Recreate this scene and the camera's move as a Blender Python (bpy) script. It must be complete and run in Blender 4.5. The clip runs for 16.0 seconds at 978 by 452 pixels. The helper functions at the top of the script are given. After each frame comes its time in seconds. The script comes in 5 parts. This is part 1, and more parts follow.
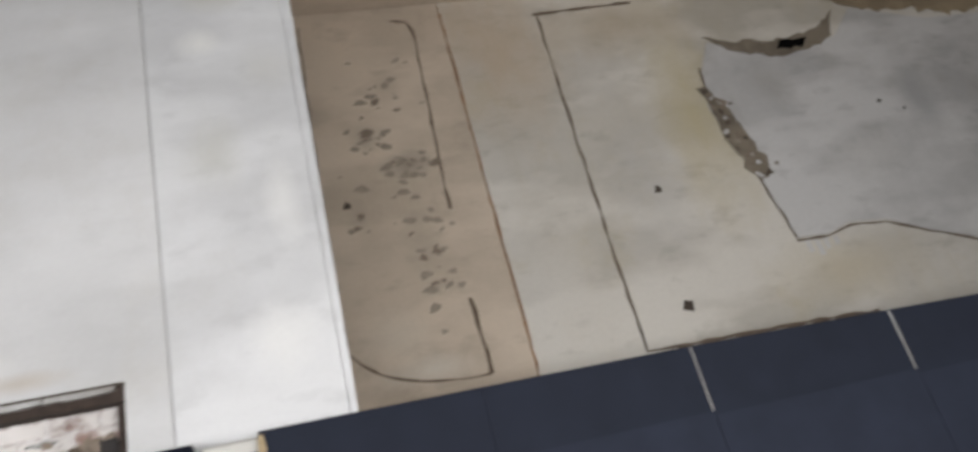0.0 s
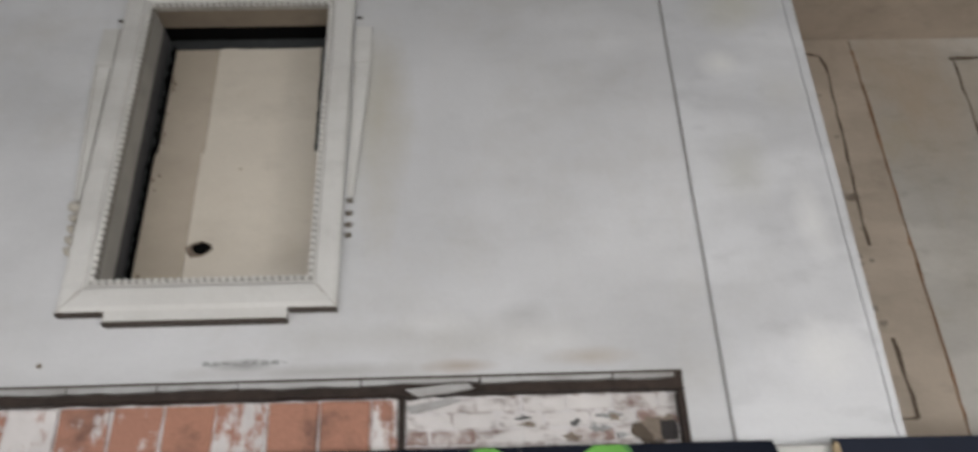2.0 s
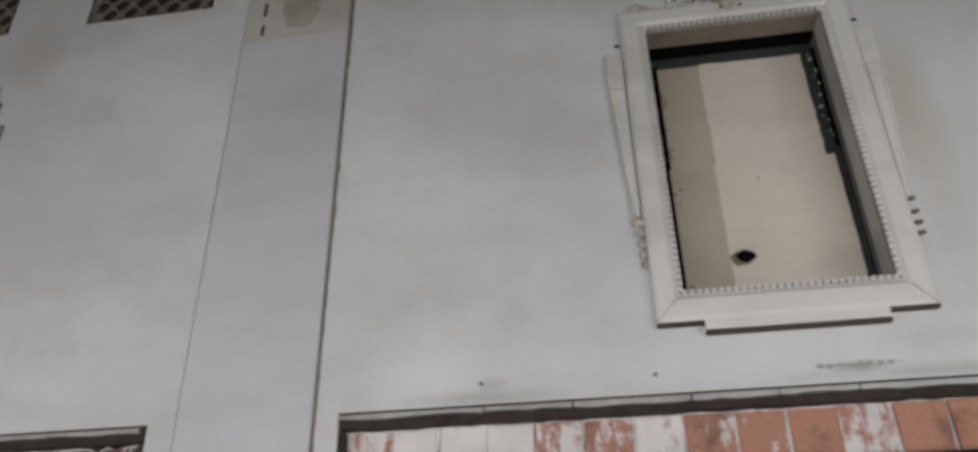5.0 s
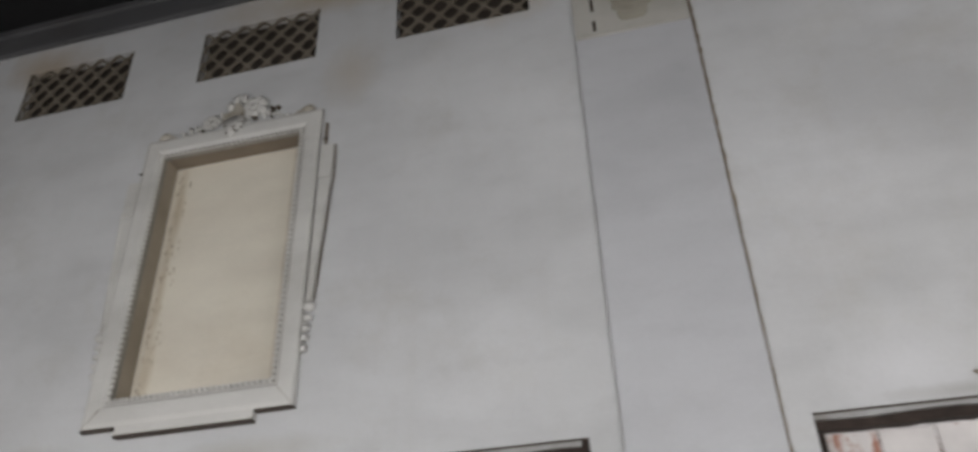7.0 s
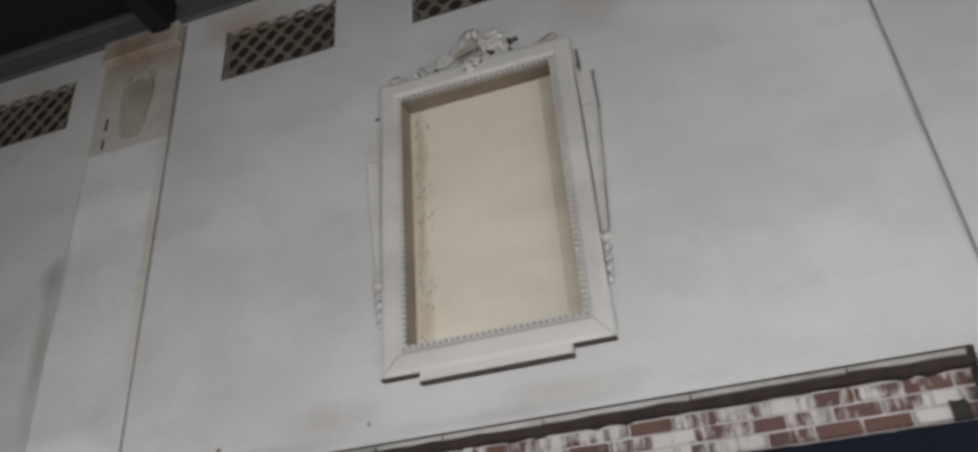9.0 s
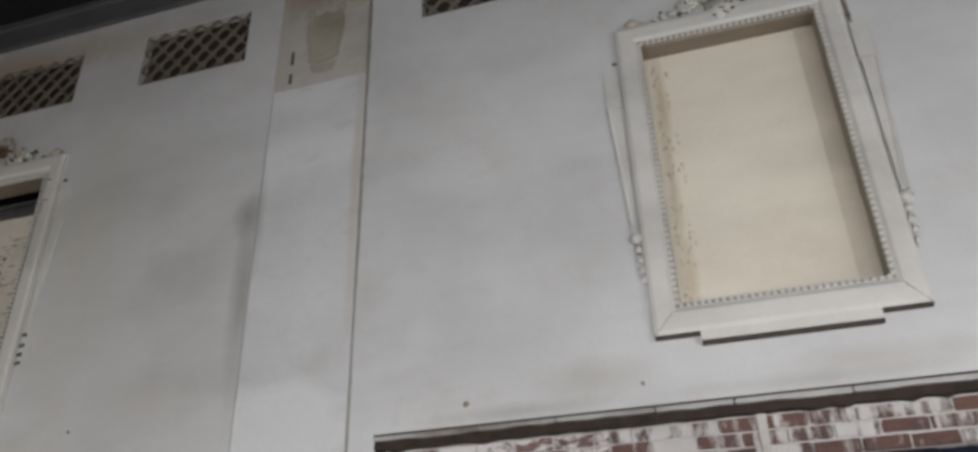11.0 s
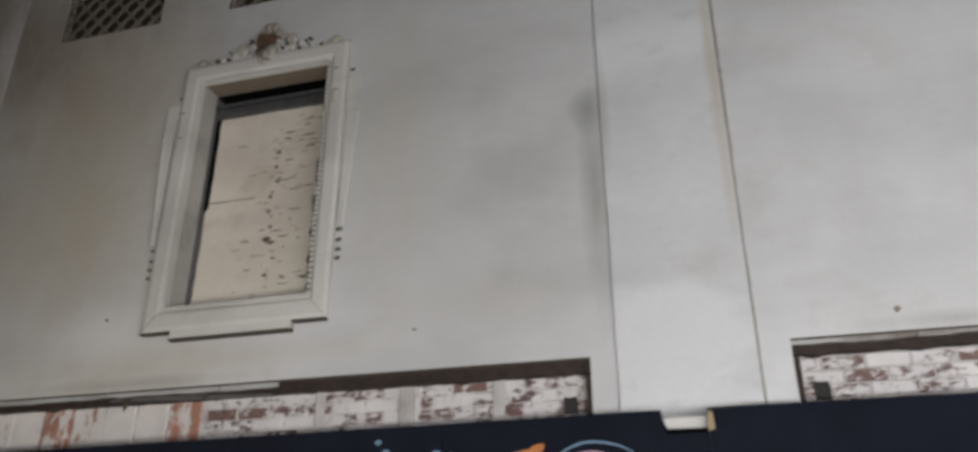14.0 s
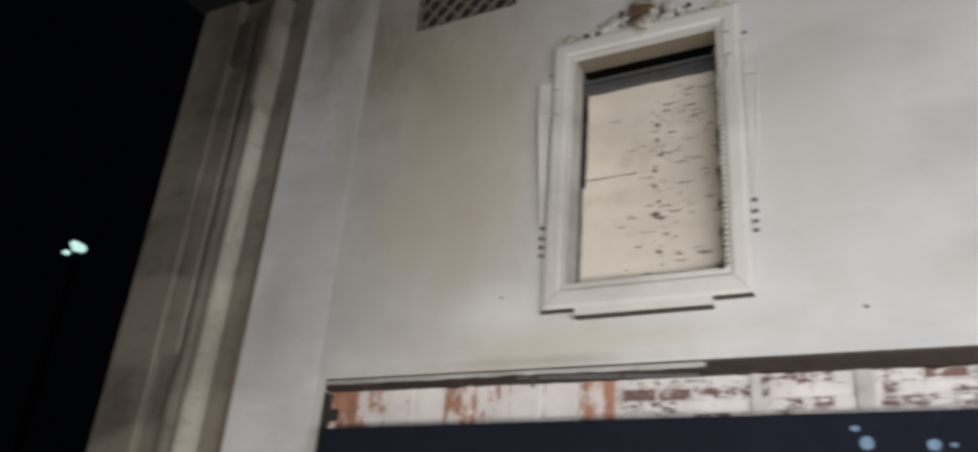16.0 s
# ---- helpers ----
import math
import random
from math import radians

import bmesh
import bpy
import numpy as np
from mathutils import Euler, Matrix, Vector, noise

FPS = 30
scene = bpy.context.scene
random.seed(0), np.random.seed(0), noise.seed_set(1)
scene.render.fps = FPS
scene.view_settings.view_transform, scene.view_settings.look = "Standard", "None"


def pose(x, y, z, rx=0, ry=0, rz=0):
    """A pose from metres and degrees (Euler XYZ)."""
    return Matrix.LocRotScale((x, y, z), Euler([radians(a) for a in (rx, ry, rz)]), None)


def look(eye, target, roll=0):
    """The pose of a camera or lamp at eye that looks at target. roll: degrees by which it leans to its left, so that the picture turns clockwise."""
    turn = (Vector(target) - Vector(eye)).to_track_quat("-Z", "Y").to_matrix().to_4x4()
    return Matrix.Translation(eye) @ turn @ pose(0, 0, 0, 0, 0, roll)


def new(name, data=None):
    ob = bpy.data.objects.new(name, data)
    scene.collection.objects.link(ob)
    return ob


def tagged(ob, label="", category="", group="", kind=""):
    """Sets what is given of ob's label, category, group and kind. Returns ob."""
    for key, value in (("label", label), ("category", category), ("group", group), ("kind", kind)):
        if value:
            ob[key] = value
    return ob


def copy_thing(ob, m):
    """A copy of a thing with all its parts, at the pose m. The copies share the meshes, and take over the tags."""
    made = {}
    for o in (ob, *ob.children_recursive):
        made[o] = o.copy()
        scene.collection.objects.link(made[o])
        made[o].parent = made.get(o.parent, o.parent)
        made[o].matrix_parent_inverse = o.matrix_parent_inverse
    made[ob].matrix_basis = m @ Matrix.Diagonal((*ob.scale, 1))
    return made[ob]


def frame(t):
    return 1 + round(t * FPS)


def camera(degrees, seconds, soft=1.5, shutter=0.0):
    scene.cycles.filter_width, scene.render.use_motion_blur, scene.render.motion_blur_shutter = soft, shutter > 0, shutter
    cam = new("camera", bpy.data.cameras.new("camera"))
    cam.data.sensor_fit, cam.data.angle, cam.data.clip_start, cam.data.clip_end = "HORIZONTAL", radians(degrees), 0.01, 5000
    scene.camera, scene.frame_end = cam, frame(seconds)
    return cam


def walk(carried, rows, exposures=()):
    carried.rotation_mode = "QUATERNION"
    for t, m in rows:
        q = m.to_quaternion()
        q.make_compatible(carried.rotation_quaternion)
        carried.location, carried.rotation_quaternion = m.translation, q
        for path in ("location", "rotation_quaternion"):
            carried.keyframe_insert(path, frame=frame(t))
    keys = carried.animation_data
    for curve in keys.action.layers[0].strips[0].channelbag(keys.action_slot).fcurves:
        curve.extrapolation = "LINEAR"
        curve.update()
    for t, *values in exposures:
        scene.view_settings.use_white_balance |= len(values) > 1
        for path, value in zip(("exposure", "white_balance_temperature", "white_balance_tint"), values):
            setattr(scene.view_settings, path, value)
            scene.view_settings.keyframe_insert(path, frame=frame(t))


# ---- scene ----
cam = camera(62.2, 16.0, soft=3.1, shutter=0.4)
PATH = [
    (0.0, (0.231, -3.603, 1.584), (0.693, -1.843, 2.414), -15.3),
    (0.5, (-0.252, -3.612, 1.551), (0.100, -1.824, 2.376), -11.0),
    (1.0, (-0.717, -3.615, 1.571), (-0.489, -1.822, 2.426), -8.8),
    (1.5, (-1.141, -3.663, 1.623), (-0.986, -1.849, 2.450), -3.5),
    (2.0, (-1.566, -3.636, 1.669), (-1.510, -1.871, 2.608), -2.1),
    (2.5, (-1.919, -3.698, 1.607), (-1.924, -1.962, 2.600), -1.2),
    (3.0, (-2.290, -3.753, 1.619), (-2.301, -1.993, 2.569), -3.2),
    (3.5, (-2.724, -3.839, 1.634), (-2.822, -2.086, 2.592), -5.6),
    (4.0, (-3.070, -3.873, 1.620), (-3.176, -2.127, 2.589), -3.7),
    (4.5, (-3.420, -3.824, 1.649), (-3.612, -2.084, 2.616), -2.3),
    (5.0, (-3.789, -3.845, 1.623), (-4.040, -2.123, 2.611), -1.0),
    (5.2, (-3.965, -3.809, 1.612), (-4.211, -2.091, 2.606), -0.9),
    (7.3, (-5.920, -3.880, 1.632), (-6.354, -2.246, 2.700), -1.7),
    (7.5, (-6.065, -3.913, 1.628), (-6.514, -2.284, 2.698), -1.4),
    (8.0, (-6.408, -3.925, 1.607), (-6.814, -2.280, 2.669), -0.0),
    (8.5, (-6.820, -3.934, 1.635), (-7.239, -2.288, 2.691), -4.8),
    (8.7, (-6.985, -3.946, 1.619), (-7.447, -2.288, 2.638), -5.5),
    (10.8, (-8.567, -4.090, 1.674), (-9.060, -2.404, 2.629), -1.9),
    (11.0, (-8.760, -4.082, 1.691), (-9.244, -2.394, 2.647), -1.8),
    (11.5, (-9.167, -4.158, 1.664), (-9.655, -2.474, 2.626), 2.3),
    (12.0, (-9.540, -4.161, 1.644), (-10.040, -2.477, 2.600), 2.4),
    (12.5, (-9.922, -4.215, 1.643), (-10.435, -2.530, 2.590), 2.3),
    (13.0, (-10.260, -4.258, 1.654), (-10.730, -2.555, 2.593), 0.6),
    (13.5, (-10.662, -4.247, 1.665), (-11.128, -2.533, 2.584), -2.1),
    (14.0, (-11.032, -4.332, 1.626), (-11.521, -2.577, 2.452), -0.1),
    (14.5, (-11.346, -4.338, 1.564), (-11.862, -2.588, 2.383), 0.3),
    (15.0, (-11.744, -4.434, 1.577), (-12.341, -2.704, 2.384), 1.4),
    (15.5, (-12.119, -4.497, 1.569), (-12.796, -2.798, 2.378), 2.6),
    (16.0, (-12.480, -4.524, 1.510), (-13.379, -2.936, 2.330), 4.9),
]
EXPOSURES = [(0.0, -0.08), (1.5, -0.4), (3.5, -0.6), (5.0, -0.62), (8.0, -0.48), (11.0, -0.22), (12.5, -0.06), (14.0, 0.12), (15.0, 0.36), (15.5, 0.5), (16.0, 0.78)]
walk(cam, [(t, look(eye, target, roll)) for t, eye, target, roll in PATH], EXPOSURES)

# ---- light: night, a high street lighting row and added low fill lamps ----
world = bpy.data.worlds.new("night")
scene.world = world
world.use_nodes = True
world.node_tree.nodes["Background"].inputs[0].default_value = (0.25, 0.3, 0.45, 1)
world.node_tree.nodes["Background"].inputs[1].default_value = 0.0015


def fill_light(name, place, aim, watts, size, colour):
    data = bpy.data.lights.new(name, "AREA")
    data.shape, data.size, data.energy, data.color = "DISK", size, watts, colour
    ob = new(name, data)
    ob.matrix_world = look(place, aim)
    return ob


def lit_row(name, x0, x1, place, aim, watts, high, colour):
    """One long strip lamp along the front, in place of single lamps."""
    data = bpy.data.lights.new(name, "AREA")
    data.shape, data.size, data.size_y, data.energy, data.color = "RECTANGLE", x1 - x0, high, watts, colour
    ob = new(name, data)
    ob.matrix_world = look(((x0 + x1) / 2, *place), ((x0 + x1) / 2, *aim))
    return ob


lit_row("street_lights", -11.0, 5.0, (-9.0, 9.0), (0.0, 3.0), 45, 5.0, (0.97, 0.98, 1.0))
# Unseen low strip, added as fill to brighten the lower wall.
lit_row("low_fill_row", -12.0, 3.4, (-5.3, 1.2), (0.0, 1.0), 690, 0.8, (1.0, 0.984, 0.988))
# Two unseen fill lamps, added for the porch and the far end.
fill_light("fill_light", (2.6, -5.0, 2.0), (2.9, 0, 2.2), 110, 0.6, (1.0, 0.97, 0.92))
fill_light("fill_light", (-14.4, -4.4, 1.0), (-15.8, 0, 1.2), 58, 0.6, (1.0, 0.93, 0.84))


# ---- materials ----
def nodes_of(name):
    m = bpy.data.materials.new(name)
    m.use_nodes = True
    nt = m.node_tree
    return m, nt, nt.nodes["Principled BSDF"]


def add(nt, kind, **inputs):
    n = nt.nodes.new(kind)
    for k, v in inputs.items():
        n.inputs[k].default_value = v
    return n


def noise_at(nt, scale, detail=4.0, stretch=(1, 1, 1), rough=0.6, shift=None):
    """Noise in metres of the world, stretched per axis."""
    geo = nt.nodes.new("ShaderNodeNewGeometry")
    mp = nt.nodes.new("ShaderNodeMapping")
    mp.inputs["Scale"].default_value = stretch
    nt.links.new(geo.outputs["Position"], mp.inputs["Vector"])
    if shift:
        mp.inputs["Location"].default_value = shift
    n = add(nt, "ShaderNodeTexNoise", Scale=scale, Detail=detail, Roughness=rough)
    nt.links.new(mp.outputs[0], n.inputs["Vector"])
    return n.outputs["Fac"]


def ramp(nt, fac, stops):
    r = nt.nodes.new("ShaderNodeValToRGB")
    e = r.color_ramp.elements
    while len(e) < len(stops):
        e.new(0.5)
    for i, (p, c) in enumerate(stops):
        e[i].position = p
        e[i].color = (*c, 1) if len(c) == 3 else c
    nt.links.new(fac, r.inputs["Fac"])
    return r.outputs["Color"]


def grey(a, b):
    return [(a, (0, 0, 0)), (b, (1, 1, 1))]


def mix(nt, fac, a, b, mode="MIX"):
    n = nt.nodes.new("ShaderNodeMix")
    n.data_type, n.blend_type = "RGBA", mode
    for sock, v in ((n.inputs[0], fac), (n.inputs[6], a), (n.inputs[7], b)):
        if isinstance(v, tuple):
            sock.default_value = (*v, 1)
        elif isinstance(v, (int, float)):
            sock.default_value = v
        else:
            nt.links.new(v, sock)
    return n.outputs[2]


def bump(nt, bsdf, fac, strength=0.3, distance=0.005):
    b = add(nt, "ShaderNodeBump", Strength=strength, Distance=distance)
    nt.links.new(fac, b.inputs["Height"])
    nt.links.new(b.outputs[0], bsdf.inputs["Normal"])


def blot_mask(nt, x, z, rx, rz, much):
    """A ragged soft-edged blot on the front, centred at (x, z)."""
    geo = nt.nodes.new("ShaderNodeNewGeometry")
    mp = nt.nodes.new("ShaderNodeMapping")
    mp.inputs["Location"].default_value = (-x / rx, 0, -z / rz)
    mp.inputs["Scale"].default_value = (1 / rx, 0, 1 / rz)
    nt.links.new(geo.outputs["Position"], mp.inputs["Vector"])
    ln = nt.nodes.new("ShaderNodeVectorMath")
    ln.operation = "LENGTH"
    nt.links.new(mp.outputs[0], ln.inputs[0])
    wob = nt.nodes.new("ShaderNodeMath")
    wob.operation = "MULTIPLY_ADD"
    nt.links.new(noise_at(nt, 3.2, 6, (1, 1, 0.6), 0.65, (x, 0, z)), wob.inputs[0])
    wob.inputs[1].default_value = 1.3
    nt.links.new(ln.outputs["Value"], wob.inputs[2])
    return mix(nt, 1.0, ramp(nt, half(nt, wob.outputs[0]), [(0.36, (1, 1, 1)), (0.80, (0, 0, 0))]), (much,) * 3, "MULTIPLY")


def half(nt, value):
    n = nt.nodes.new("ShaderNodeMath")
    n.operation = "MULTIPLY"
    nt.links.new(value, n.inputs[0])
    n.inputs[1].default_value = 0.5
    return n.outputs[0]


def painted(name, base, dark, stain, stain_amount=0.35, rough=0.75, bump_s=0.25, big=0.55, drip=0.0, grain=0.12, marks=(), patchy=0.45):
    """Old wall paint: broad mottling, fine grain, brownish stains and, where drip is set, runs down the wall."""
    m, nt, bs = nodes_of(name)
    broad = ramp(nt, noise_at(nt, big, 5, (1, 1, 0.8)), grey(0.35, 0.68))
    col = mix(nt, broad, base, dark)
    cloud = noise_at(nt, 1.7, 5, (0.55, 1, 1.3), 0.55, (2, 5, 3))
    col = mix(nt, 0.5, col, ramp(nt, cloud, [(0.36, (0.80, 0.80, 0.80)), (0.62, (1, 1, 1))]), "MULTIPLY")
    blot = ramp(nt, noise_at(nt, 1.4, 8, (1, 1, 1), 0.72, (3, 1, 7)), grey(0.53, 0.72))
    blot = mix(nt, 1.0, blot, (stain_amount,) * 3, "MULTIPLY")
    col = mix(nt, blot, col, stain)
    if drip:
        run = ramp(nt, noise_at(nt, 5.0, 5, (1, 1, 0.08), 0.6), grey(0.55, 0.75))
        col = mix(nt, mix(nt, 1.0, run, (drip,) * 3, "MULTIPLY"), col, stain)
    # later coats in cloudy patches, and rubbed grey smudges
    coat = ramp(nt, noise_at(nt, 0.9, 4, (0.7, 1, 1.6), 0.5, (9, 4, 1)), grey(0.47, 0.57))
    col = mix(nt, mix(nt, 1.0, coat, (patchy,) * 3, "MULTIPLY"), col, tuple(min(0.85, c * 1.16) for c in base))
    smudge = ramp(nt, noise_at(nt, 5.5, 5, (0.6, 1, 1.3), 0.6, (1, 8, 6)), grey(0.56, 0.72))
    col = mix(nt, mix(nt, 1.0, smudge, (0.6 * patchy,) * 3, "MULTIPLY"), col, tuple(c * 0.72 for c in dark))
    for x, z, rx, rz, tint, much in marks:
        col = mix(nt, blot_mask(nt, x, z, rx, rz, much), col, tint)
    fine = noise_at(nt, 45, 6)
    col = mix(nt, grain, col, ramp(nt, fine, [(0.3, (0.55, 0.55, 0.55)), (0.7, (1, 1, 1))]), "MULTIPLY")
    nt.links.new(col, bs.inputs["Base Color"])
    bs.inputs["Roughness"].default_value = rough
    bump(nt, bs, mix(nt, 0.5, noise_at(nt, 9, 5), fine), bump_s, 0.006)
    return m


def chipped(name, under, paint, low, high, scale=9.0, stretch=(1, 1, 1), under2=None, drips=0.5, weight=0.35):
    """Masonry with a worn coat of paint that still hangs on it in patches and runs."""
    m, nt, bs = nodes_of(name)
    info = nt.nodes.new("ShaderNodeObjectInfo")
    base = mix(nt, info.outputs["Random"], under, under2 or under)
    grain = noise_at(nt, 60, 6)
    base = mix(nt, ramp(nt, noise_at(nt, 5, 6, (1, 1, 1), 0.7, (5, 2, 1)), grey(0.5, 0.75)), base, tuple(c * 0.3 + 0.02 for c in under))
    base = mix(nt, 0.5, base, ramp(nt, grain, [(0.25, (0.5, 0.5, 0.5)), (0.75, (1, 1, 1))]), "MULTIPLY")
    patch = noise_at(nt, scale, 7, stretch, 0.68)
    run = noise_at(nt, 16, 4, (1, 1, 0.18), 0.6)
    both = mix(nt, drips, patch, run)
    rnd = nt.nodes.new("ShaderNodeMath")
    rnd.operation = "MULTIPLY_ADD"
    nt.links.new(info.outputs["Random"], rnd.inputs[0])
    rnd.inputs[1].default_value = weight
    nt.links.new(both, rnd.inputs[2])
    mask = ramp(nt, rnd.outputs[0], grey(low, high))
    coat = mix(nt, ramp(nt, noise_at(nt, 3.5, 6), grey(0.3, 0.75)), paint, tuple(c * 0.72 for c in paint))
    nt.links.new(mix(nt, mask, base, coat), bs.inputs["Base Color"])
    bs.inputs["Roughness"].default_value = 0.85
    bump(nt, bs, mix(nt, 0.6, grain, mask), 0.5, 0.006)
    return m


def plain(name, colour, rough=0.6, metal=0.0, vary=0.3, scale=20.0, bump_s=0.15):
    m, nt, bs = nodes_of(name)
    n = noise_at(nt, scale, 6)
    lo = tuple(c * (1 - vary) for c in colour)
    broad = noise_at(nt, scale / 9, 4)
    col = mix(nt, ramp(nt, n, grey(0.3, 0.7)), lo, colour)
    col = mix(nt, 0.5 * vary, col, ramp(nt, broad, grey(0.3, 0.7)), "MULTIPLY")
    nt.links.new(col, bs.inputs["Base Color"])
    bs.inputs["Roughness"].default_value, bs.inputs["Metallic"].default_value = rough, metal
    bump(nt, bs, n, bump_s, 0.003)
    return m


MARKS = [
    # x, z, half width, half height, tint, strength
    (-2.02, 4.3, 0.22, 0.9, (0.45, 0.42, 0.34), 0.74), (-1.5, 3.0, 0.75, 0.16, (0.44, 0.43, 0.40), 0.45), (-2.2, 3.02, 0.5, 0.12, (0.42, 0.41, 0.38), 0.4),
    (-5.05, 6.0, 0.42, 0.45, (0.40, 0.31, 0.19), 0.90), (-6.4, 6.0, 0.5, 0.35, (0.42, 0.33, 0.2), 0.61), (-7.6, 6.4, 1.6, 0.25, (0.42, 0.33, 0.21), 0.74),
    (-10.2, 6.3, 0.6, 0.3, (0.40, 0.31, 0.2), 0.68), (-7.55, 5.55, 0.25, 0.4, (0.44, 0.38, 0.3), 0.47), (-11.6, 4.38, 0.13, 0.19, (0.27, 0.27, 0.26), 0.90),
    # Widest brown blots, near x -16, hold staining and the light's falloff together.
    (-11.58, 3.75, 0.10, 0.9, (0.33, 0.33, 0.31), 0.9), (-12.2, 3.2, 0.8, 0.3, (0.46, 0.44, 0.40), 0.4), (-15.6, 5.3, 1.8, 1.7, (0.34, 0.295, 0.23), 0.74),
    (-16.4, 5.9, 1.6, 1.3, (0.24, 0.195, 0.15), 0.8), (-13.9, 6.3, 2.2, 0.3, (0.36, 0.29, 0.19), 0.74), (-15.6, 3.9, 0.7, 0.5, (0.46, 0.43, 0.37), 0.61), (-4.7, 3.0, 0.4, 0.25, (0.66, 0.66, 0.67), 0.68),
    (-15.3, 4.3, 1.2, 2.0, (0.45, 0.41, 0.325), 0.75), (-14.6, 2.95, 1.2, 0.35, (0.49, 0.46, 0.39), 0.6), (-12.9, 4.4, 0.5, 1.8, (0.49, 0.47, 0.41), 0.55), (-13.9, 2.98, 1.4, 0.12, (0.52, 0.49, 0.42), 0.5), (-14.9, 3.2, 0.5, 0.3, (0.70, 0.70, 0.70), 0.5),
    (-1.25, 2.98, 0.3, 0.09, (0.68, 0.68, 0.67), 0.5), (-1.75, 3.08, 0.22, 0.08, (0.68, 0.68, 0.67), 0.5), (-2.62, 2.90, 0.20, 0.035, (0.22, 0.21, 0.20), 0.75), (-4.35, 2.92, 0.1, 0.06, (0.36, 0.35, 0.34), 0.6),
    (-4.4, 2.86, 0.5, 0.05, (0.37, 0.36, 0.34), 0.7), (-2.3, 2.86, 0.7, 0.05, (0.37, 0.36, 0.34), 0.7), (-9.8, 2.87, 0.6, 0.06, (0.36, 0.35, 0.34), 0.7), (-8.3, 2.87, 0.8, 0.06, (0.38, 0.37, 0.35), 0.6), (-14.6, 2.85, 1.0, 0.06, (0.36, 0.34, 0.30), 0.7),
    (-1.0, 2.90, 0.25, 0.06, (0.43, 0.38, 0.32), 0.7), (-1.6, 2.87, 0.2, 0.04, (0.36, 0.29, 0.23), 0.7), (-1.3, 3.12, 0.16, 0.09, (0.40, 0.40, 0.39), 0.6),
    (-9.4, 3.0, 0.4, 0.16, (0.40, 0.38, 0.34), 0.54), (-8.0, 2.95, 0.7, 0.1, (0.42, 0.40, 0.36), 0.54), (-3.6, 5.5, 0.5, 0.3, (0.42, 0.38, 0.3), 0.54), (-2.0, 5.5, 0.4, 0.3, (0.42, 0.38, 0.3), 0.54),
]
PIL_MARKS = [(-0.1, 4.6, 0.15, 0.12, (0.72, 0.72, 0.70), 0.8), (0.2, 3.6, 0.12, 0.3, (0.72, 0.72, 0.71), 0.7), (0.1, 2.9, 0.2, 0.2, (0.72, 0.72, 0.71), 0.7), (-0.1, 3.9, 0.2, 0.25, (0.50, 0.50, 0.46), 0.6),
             # Brown blot high on the end strip: stain plus painted falloff of light.
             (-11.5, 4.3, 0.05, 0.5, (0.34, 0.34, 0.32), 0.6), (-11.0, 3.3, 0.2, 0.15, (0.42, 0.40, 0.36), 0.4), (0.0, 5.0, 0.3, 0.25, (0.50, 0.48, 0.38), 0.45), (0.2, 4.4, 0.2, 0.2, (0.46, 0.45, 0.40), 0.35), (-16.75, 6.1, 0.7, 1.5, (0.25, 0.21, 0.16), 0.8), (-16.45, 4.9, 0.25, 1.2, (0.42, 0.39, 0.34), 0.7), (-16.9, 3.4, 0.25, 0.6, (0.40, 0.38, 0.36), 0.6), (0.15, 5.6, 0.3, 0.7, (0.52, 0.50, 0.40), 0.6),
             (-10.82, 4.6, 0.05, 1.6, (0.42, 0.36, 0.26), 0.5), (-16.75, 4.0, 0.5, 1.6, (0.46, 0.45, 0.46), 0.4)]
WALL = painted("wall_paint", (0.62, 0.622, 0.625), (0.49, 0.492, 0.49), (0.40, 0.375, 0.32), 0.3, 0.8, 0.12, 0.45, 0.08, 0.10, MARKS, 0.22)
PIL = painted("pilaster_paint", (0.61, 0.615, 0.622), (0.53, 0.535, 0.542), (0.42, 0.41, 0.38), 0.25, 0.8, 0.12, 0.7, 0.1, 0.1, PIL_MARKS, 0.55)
PIL_GREY = painted("pilaster_grey_paint", (0.54, 0.543, 0.556), (0.48, 0.483, 0.496), (0.42, 0.41, 0.39), 0.25, 0.8, 0.12, 0.7, 0.1, 0.1, (), 0.2)
CREAM = painted("trim_paint", (0.61, 0.60, 0.57), (0.52, 0.508, 0.475), (0.36, 0.32, 0.26), 0.35, 0.7, 0.15, 1.2)
CAPITAL = painted("capital_paint", (0.48, 0.465, 0.425), (0.38, 0.362, 0.315), (0.29, 0.24, 0.16), 0.65, 0.8, 0.3, 1.5, 0.3, 0.12, [(p, 6.35, 0.6, 0.38, (0.20, 0.12, 0.06), 0.85) for p in (-0.02, -5.625, -11.155)])
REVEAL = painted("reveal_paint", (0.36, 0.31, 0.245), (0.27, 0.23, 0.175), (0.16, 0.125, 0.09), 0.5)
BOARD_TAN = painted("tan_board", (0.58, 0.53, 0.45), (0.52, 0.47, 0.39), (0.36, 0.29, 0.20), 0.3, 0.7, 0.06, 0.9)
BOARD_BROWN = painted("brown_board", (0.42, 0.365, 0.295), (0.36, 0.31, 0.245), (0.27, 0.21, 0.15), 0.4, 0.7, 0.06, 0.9)
